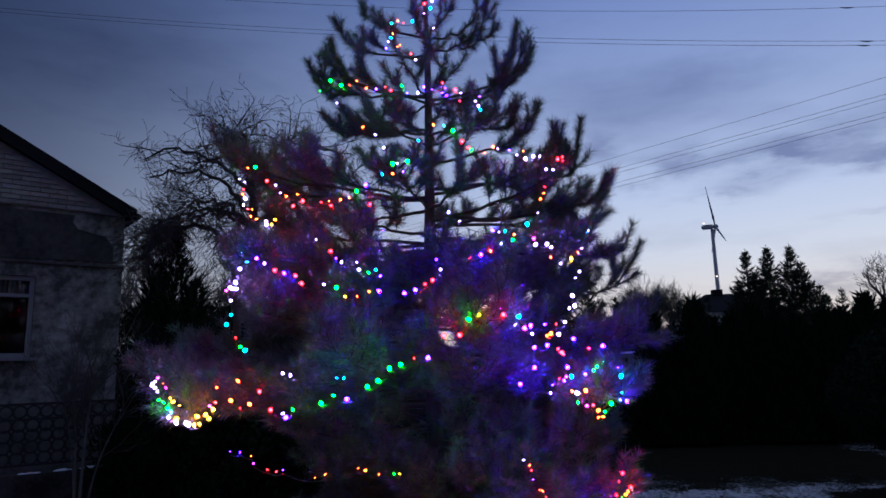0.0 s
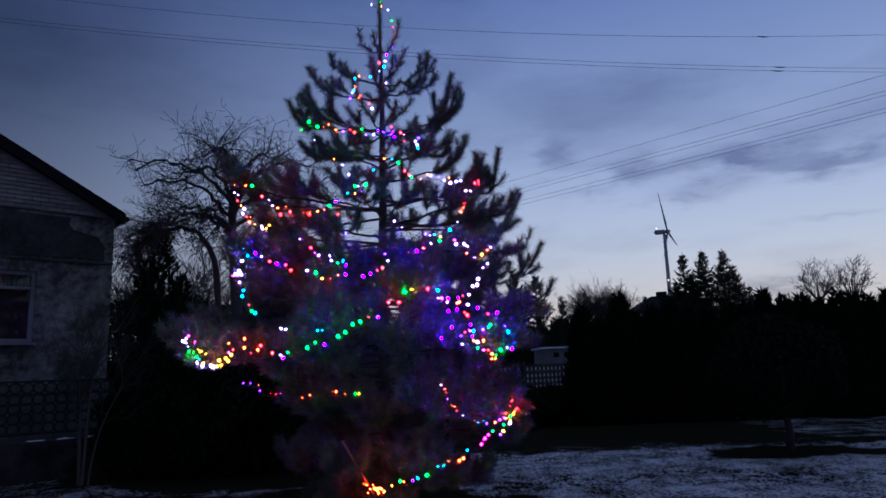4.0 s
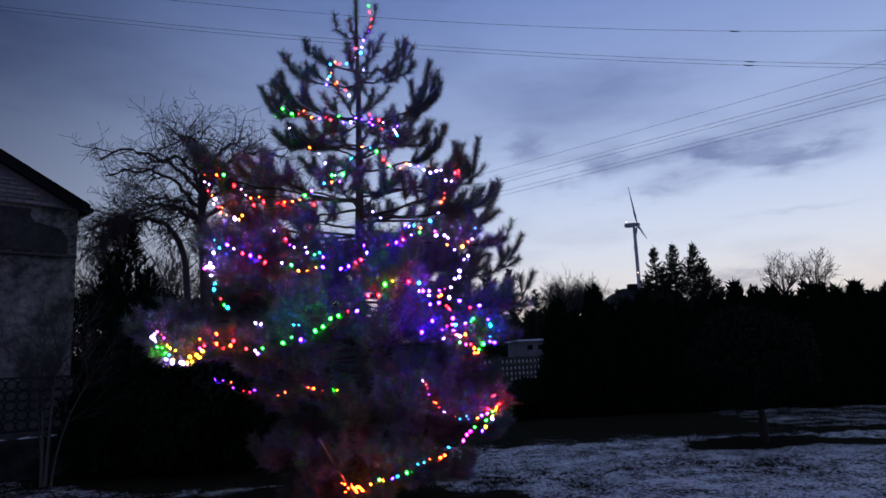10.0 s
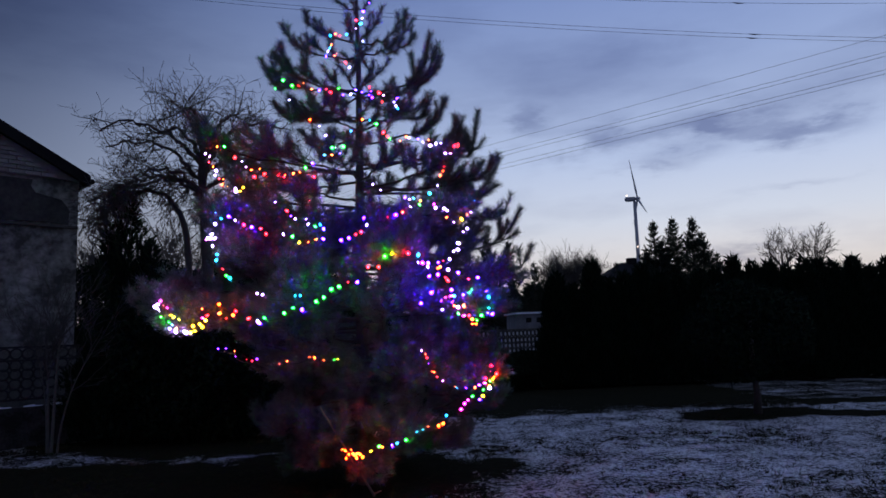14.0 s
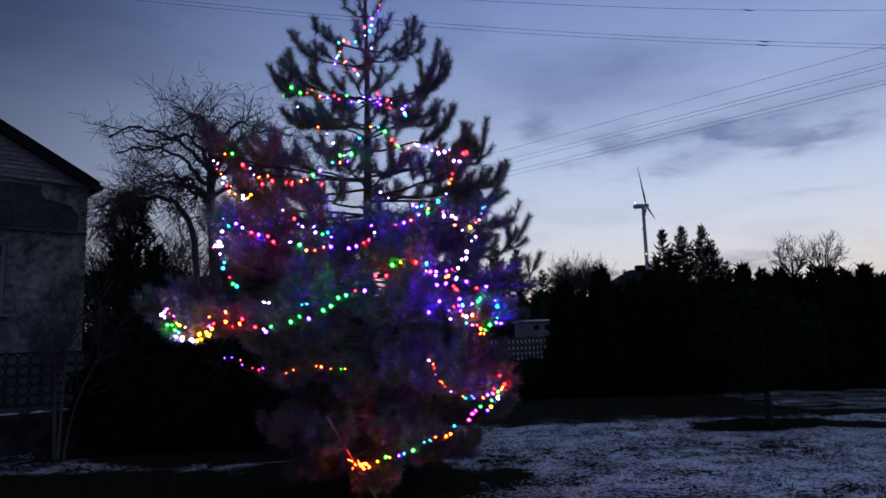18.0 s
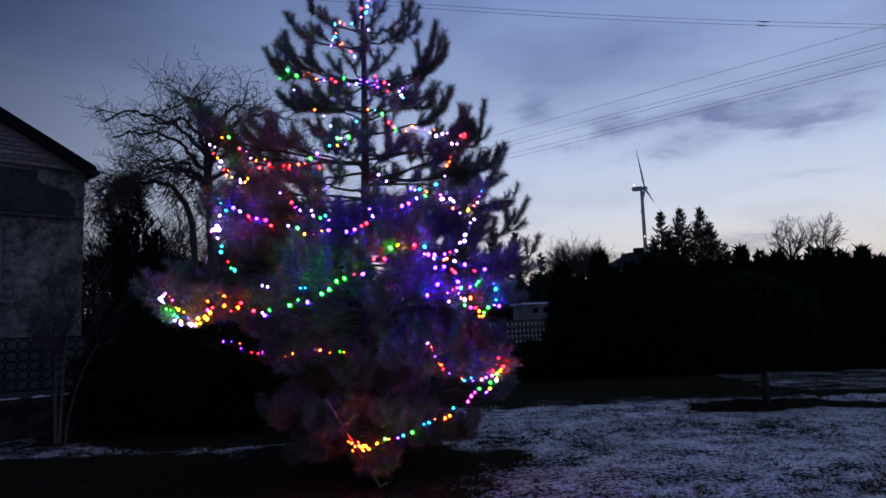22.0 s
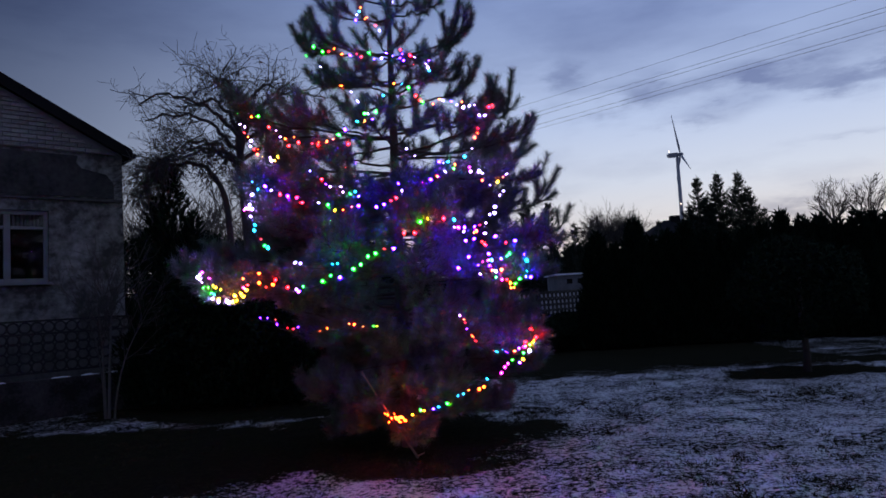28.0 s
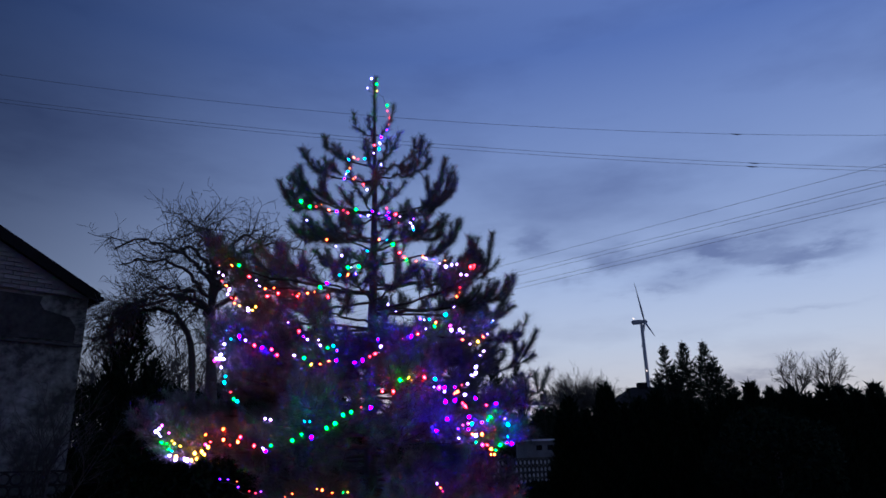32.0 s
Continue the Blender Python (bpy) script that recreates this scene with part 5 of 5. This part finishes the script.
STRANDS["swag"] = [("Ob", -1.55, 5.33, 1.79), ("Rs", -1.49, 5.31, 1.75), ("Ob", -1.43, 5.29, 1.77), ("Rb", -1.30, 5.25, 1.74), ("Wn", -1.23, 5.24, 1.72), ("Bb", -1.21, 5.23, 1.70), ("Gn", -1.17, 5.22, 1.74), ("Gb", -1.01, 5.19, 1.77), ("Gn", -0.94, 5.17, 1.81), ("Bb", -0.87, 5.17, 1.79), ("Gb", -0.76, 5.16, 1.85), ("Gb", -0.70, 5.15, 1.88), ("Gb", -0.64, 5.14, 1.94), ("Gb", -0.58, 5.14, 1.96), ("Rs", -0.51, 5.14, 1.99), ("Bb", -0.44, 5.15, 1.99)]
STRANDS["hump"] = [("Rb", -0.35, 5.12, 2.10), ("Rb", -0.27, 5.13, 2.10), ("Gb", -0.22, 5.11, 2.18), ("Yb", -0.16, 5.12, 2.20), ("Rb", -0.04, 5.15, 2.20), ("Cb", 0.04, 5.18, 2.19), ("Mb", 0.07, 5.21, 2.13), ("Wn", 0.11, 5.24, 2.10), ("Bb", 0.12, 5.28, 2.03), ("Bb", 0.19, 5.30, 2.04), ("On", 0.19, 5.28, 2.09), ("Ob", 0.21, 5.28, 2.10), ("Rs", 0.24, 5.27, 2.15), ("Wn", 0.29, 5.29, 2.16)]
STRANDS["right_swag"] = [("Rn", 0.25, 5.34, 2.02), ("Rb", 0.27, 5.35, 2.00), ("Rn", 0.28, 5.36, 1.99), ("Bb", 0.30, 5.38, 1.92), ("Mn", 0.29, 5.38, 1.87), ("Cb", 0.32, 5.40, 1.87), ("Rs", 0.25, 5.37, 1.86), ("Bs", 0.21, 5.35, 1.83), ("On", 0.32, 5.41, 1.79), ("Wb", 0.35, 5.43, 1.78), ("Ob", 0.40, 5.45, 1.79), ("Gn", 0.35, 5.43, 1.73), ("Mn", 0.40, 5.46, 1.71), ("Rn", 0.44, 5.49, 1.71), ("Ob", 0.47, 5.51, 1.68), ("On", 0.47, 5.53, 1.64), ("On", 0.50, 5.55, 1.64), ("Gn", 0.51, 5.54, 1.67), ("Gb", 0.55, 5.56, 1.71)]
STRANDS["right_tail"] = [("Bb", 0.65, 5.63, 1.72), ("Bn", 0.61, 5.60, 1.73), ("Cn", 0.62, 5.60, 1.77), ("Cb", 0.62, 5.58, 1.86), ("Bs", 0.60, 5.56, 1.91), ("Gs", 0.51, 5.50, 1.94), ("Gn", 0.47, 5.47, 1.92), ("Gn", 0.45, 5.46, 1.90), ("Bn", 0.40, 5.44, 1.88)]
STRANDS["low"] = [("Bt", -1.58, 5.41, 1.51), ("Bt", -1.51, 5.38, 1.51), ("Ot", -1.44, 5.36, 1.49), ("Bt", -1.43, 5.37, 1.45), ("Rt", -1.34, 5.34, 1.42), ("Rs", -1.29, 5.33, 1.41), ("Bt", -1.25, 5.32, 1.42), ("Ot", -1.07, 5.30, 1.38), ("Os", -1.01, 5.28, 1.40), ("Ot", -0.83, 5.25, 1.43), ("On", -0.79, 5.25, 1.42), ("Ot", -0.72, 5.26, 1.40), ("Gs", -0.64, 5.26, 1.40), ("Yt", -0.61, 5.26, 1.40)]
STRANDS["hem_upper"] = [("Ws", 0.04, 5.38, 1.44), ("Os", 0.07, 5.39, 1.41), ("Rt", 0.08, 5.41, 1.38), ("Bt", 0.09, 5.44, 1.33), ("Ot", 0.12, 5.48, 1.27), ("Os", 0.14, 5.50, 1.26), ("Rs", 0.16, 5.53, 1.22), ("Wt", 0.21, 5.58, 1.18), ("Ot", 0.31, 5.66, 1.13), ("Ct", 0.33, 5.68, 1.11), ("Ct", 0.34, 5.69, 1.11), ("Ct", 0.39, 5.71, 1.13), ("Bt", 0.41, 5.74, 1.10), ("On", 0.49, 5.80, 1.10), ("Bn", 0.53, 5.81, 1.12), ("Mn", 0.58, 5.85, 1.13), ("Rn", 0.59, 5.83, 1.17)]
STRANDS["hem"] = [("Rb", 0.69, 5.90, 1.20), ("On", 0.67, 5.89, 1.18), ("Yn", 0.66, 5.90, 1.16), ("Gn", 0.63, 5.89, 1.14), ("Yn", 0.63, 5.91, 1.10), ("Wb", 0.63, 5.93, 1.08), ("Gn", 0.57, 5.89, 1.07), ("Yb", 0.57, 5.95, 1.01), ("Bn", 0.54, 5.96, 0.98), ("Gn", 0.47, 5.86, 1.02), ("Mn", 0.43, 5.87, 0.99), ("Mb", 0.40, 5.87, 0.96), ("Mb", 0.37, 5.90, 0.91), ("Cn", 0.24, 5.85, 0.87), ("Ob", 0.21, 5.95, 0.79), ("Ob", 0.17, 5.96, 0.77), ("Os", 0.08, 5.92, 0.77)]
STRANDS["hem_end"] = [("Cs", 0.03, 5.95, 0.74), ("Cs", -0.02, 5.93, 0.73), ("Gb", -0.12, 6.02, 0.65), ("Cn", -0.20, 6.05, 0.62), ("Bn", -0.25, 6.08, 0.60), ("On", -0.33, 6.07, 0.59), ("Gb", -0.36, 6.04, 0.60), ("Yn", -0.44, 6.12, 0.55)]
STRANDS["plug"] = [("On", -0.55, 6.16, 0.53), ("On", -0.58, 6.21, 0.50), ("On", -0.59, 6.17, 0.52), ("On", -0.57, 6.24, 0.47), ("Os", -0.60, 6.04, 0.58), ("On", -0.64, 6.17, 0.52), ("On", -0.67, 6.22, 0.48), ("On", -0.66, 6.07, 0.57), ("Os", -0.68, 6.02, 0.59)]


def bulb_mesh(letter, radius):
    bm = bmesh.new()
    bmesh.ops.create_uvsphere(bm, u_segments=10, v_segments=7, radius=radius)
    for v in bm.verts:
        v.co.z *= 1.25 if v.co.z > 0 else 1.0
    me = bpy.data.meshes.new("bulb")
    bm.to_mesh(me)
    bm.free()
    me.shade_smooth()
    me.materials.append(GLOW[letter])
    return me


BULBS = {c + k: bulb_mesh(c, r) for c in GLOW for k, r in (("s", 0.0032), ("n", 0.0057), ("b", 0.0092), ("t", 0.0021))}
COLOUR = {"R": "red", "G": "green", "B": "blue", "Y": "yellow", "O": "orange", "W": "cool white", "M": "pink", "C": "cyan"}


def build_strings():
    pr = random.Random(77)
    for key, bulbs in STRANDS.items():
        # this label also goes to the unseen strands added as fill light
        t = thing("light_string", "string of small lit coloured bulbs draped over the pine", "fairy lights", group="light strings on the pine")
        pts = [Vector(b[1:]) for b in bulbs]
        g = Geo()
        line = []
        for p, q in zip(pts, pts[1:]):
            gap = (q - p).length
            for s in (0, 0.25, 0.5, 0.75):
                line.append(p.lerp(q, s) + Vector((0, 0.012, -0.02 - 0.3 * gap * s * (1 - s))))
        line.append(pts[-1] + Vector((0, 0.012, -0.02)))
        g.tube(line, [0.0024] * len(line), 4)
        solid("cable", g, CABLE, t, "thin dark green cable")
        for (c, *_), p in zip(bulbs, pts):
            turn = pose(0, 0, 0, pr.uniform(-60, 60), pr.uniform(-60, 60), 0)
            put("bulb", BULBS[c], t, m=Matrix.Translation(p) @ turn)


# extra unseen bulbs, added among the needles as fill light
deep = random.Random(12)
STRANDS["hump_fill"] = [(k, -0.05 + 0.085 * i, 5.50 + 0.03 * i + deep.uniform(-0.05, 0.05), 2.24 - 0.035 * i + deep.uniform(-0.05, 0.05)) for i, k in enumerate(("Bb", "Wn", "Bb", "Bn", "Wb", "Bb", "Rn", "Bb"))]
STRANDS["right_fill"] = [(k, 0.05 + 0.09 * i, 5.62 + 0.04 * i, 1.90 - 0.03 * i + deep.uniform(-0.08, 0.08)) for i, k in enumerate(("Bb", "Bb", "Wn", "Bb", "Wn"))]
STRANDS["cluster_fill"] = [(k, -1.85 + 0.16 * i, 5.85 - 0.06 * i, 1.86 + deep.uniform(-0.04, 0.04)) for i, k in enumerate(("On", "Ob", "Rb"))]
STRANDS["tier_fill"] = [(k, -1.55 + 0.3 * i, 6.45 - 0.05 * i, 3.16 - 0.02 * i) for i, k in enumerate(("Rb", "Rb", "Rb"))]
STRANDS["hem_fill"] = [(k, 0.60 + 0.02 * i, 5.98, 1.12 + 0.05 * i) for i, k in enumerate(("On", "Ob", "Rb", "Rb"))]
# more orange bulbs that thicken the plug cluster
STRANDS["plug_bunch"] = [("Ob", -0.62 + deep.gauss(0, 0.04), 6.36 + deep.gauss(0, 0.03), 0.47 + deep.gauss(0, 0.03)) for i in range(6)]
# the far side of the tree carries the same strings, seen only through gaps and mirrored in the window
for key, z, reach in (("behind_low", 2.55, 2.1), ("behind_next", 2.75, 2.02), ("behind_middle", 2.95, 1.95), ("behind_upper", 3.15, 1.83), ("behind_high", 3.35, 1.7)):
    STRANDS[key] = [("BRGYWBOR"[i % 8] + "n", -0.70 + reach * math.cos(radians(110 + 5 * i)), 7.40 + reach * math.sin(radians(110 + 5 * i)), z + 0.12 * math.cos(i * 0.9)) for i in range(8)]
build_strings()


def build_stake():
    t = thing("stake", "thin pale wooden stick leaning against the pine", "stick")
    a, b = Vector((-0.47, 6.84, 0.0)), Vector((-0.895, 6.2, 0.944))
    g = Geo()
    pts = [a.lerp(b, i / 8)  for i in range(9)]
    g.tube(pts, [0.012 - 0.0005 * i for i in range(9)], 7)
    solid("rod", g, STICK, t, smooth=True)
    g = Geo()
    g.tube([a + Vector((-0.02, 0, 0.01)), a + Vector((0.07, -0.02, 0.05))], [0.01, 0.006], 6)
    solid("twig", g, STICK, t)


build_stake()
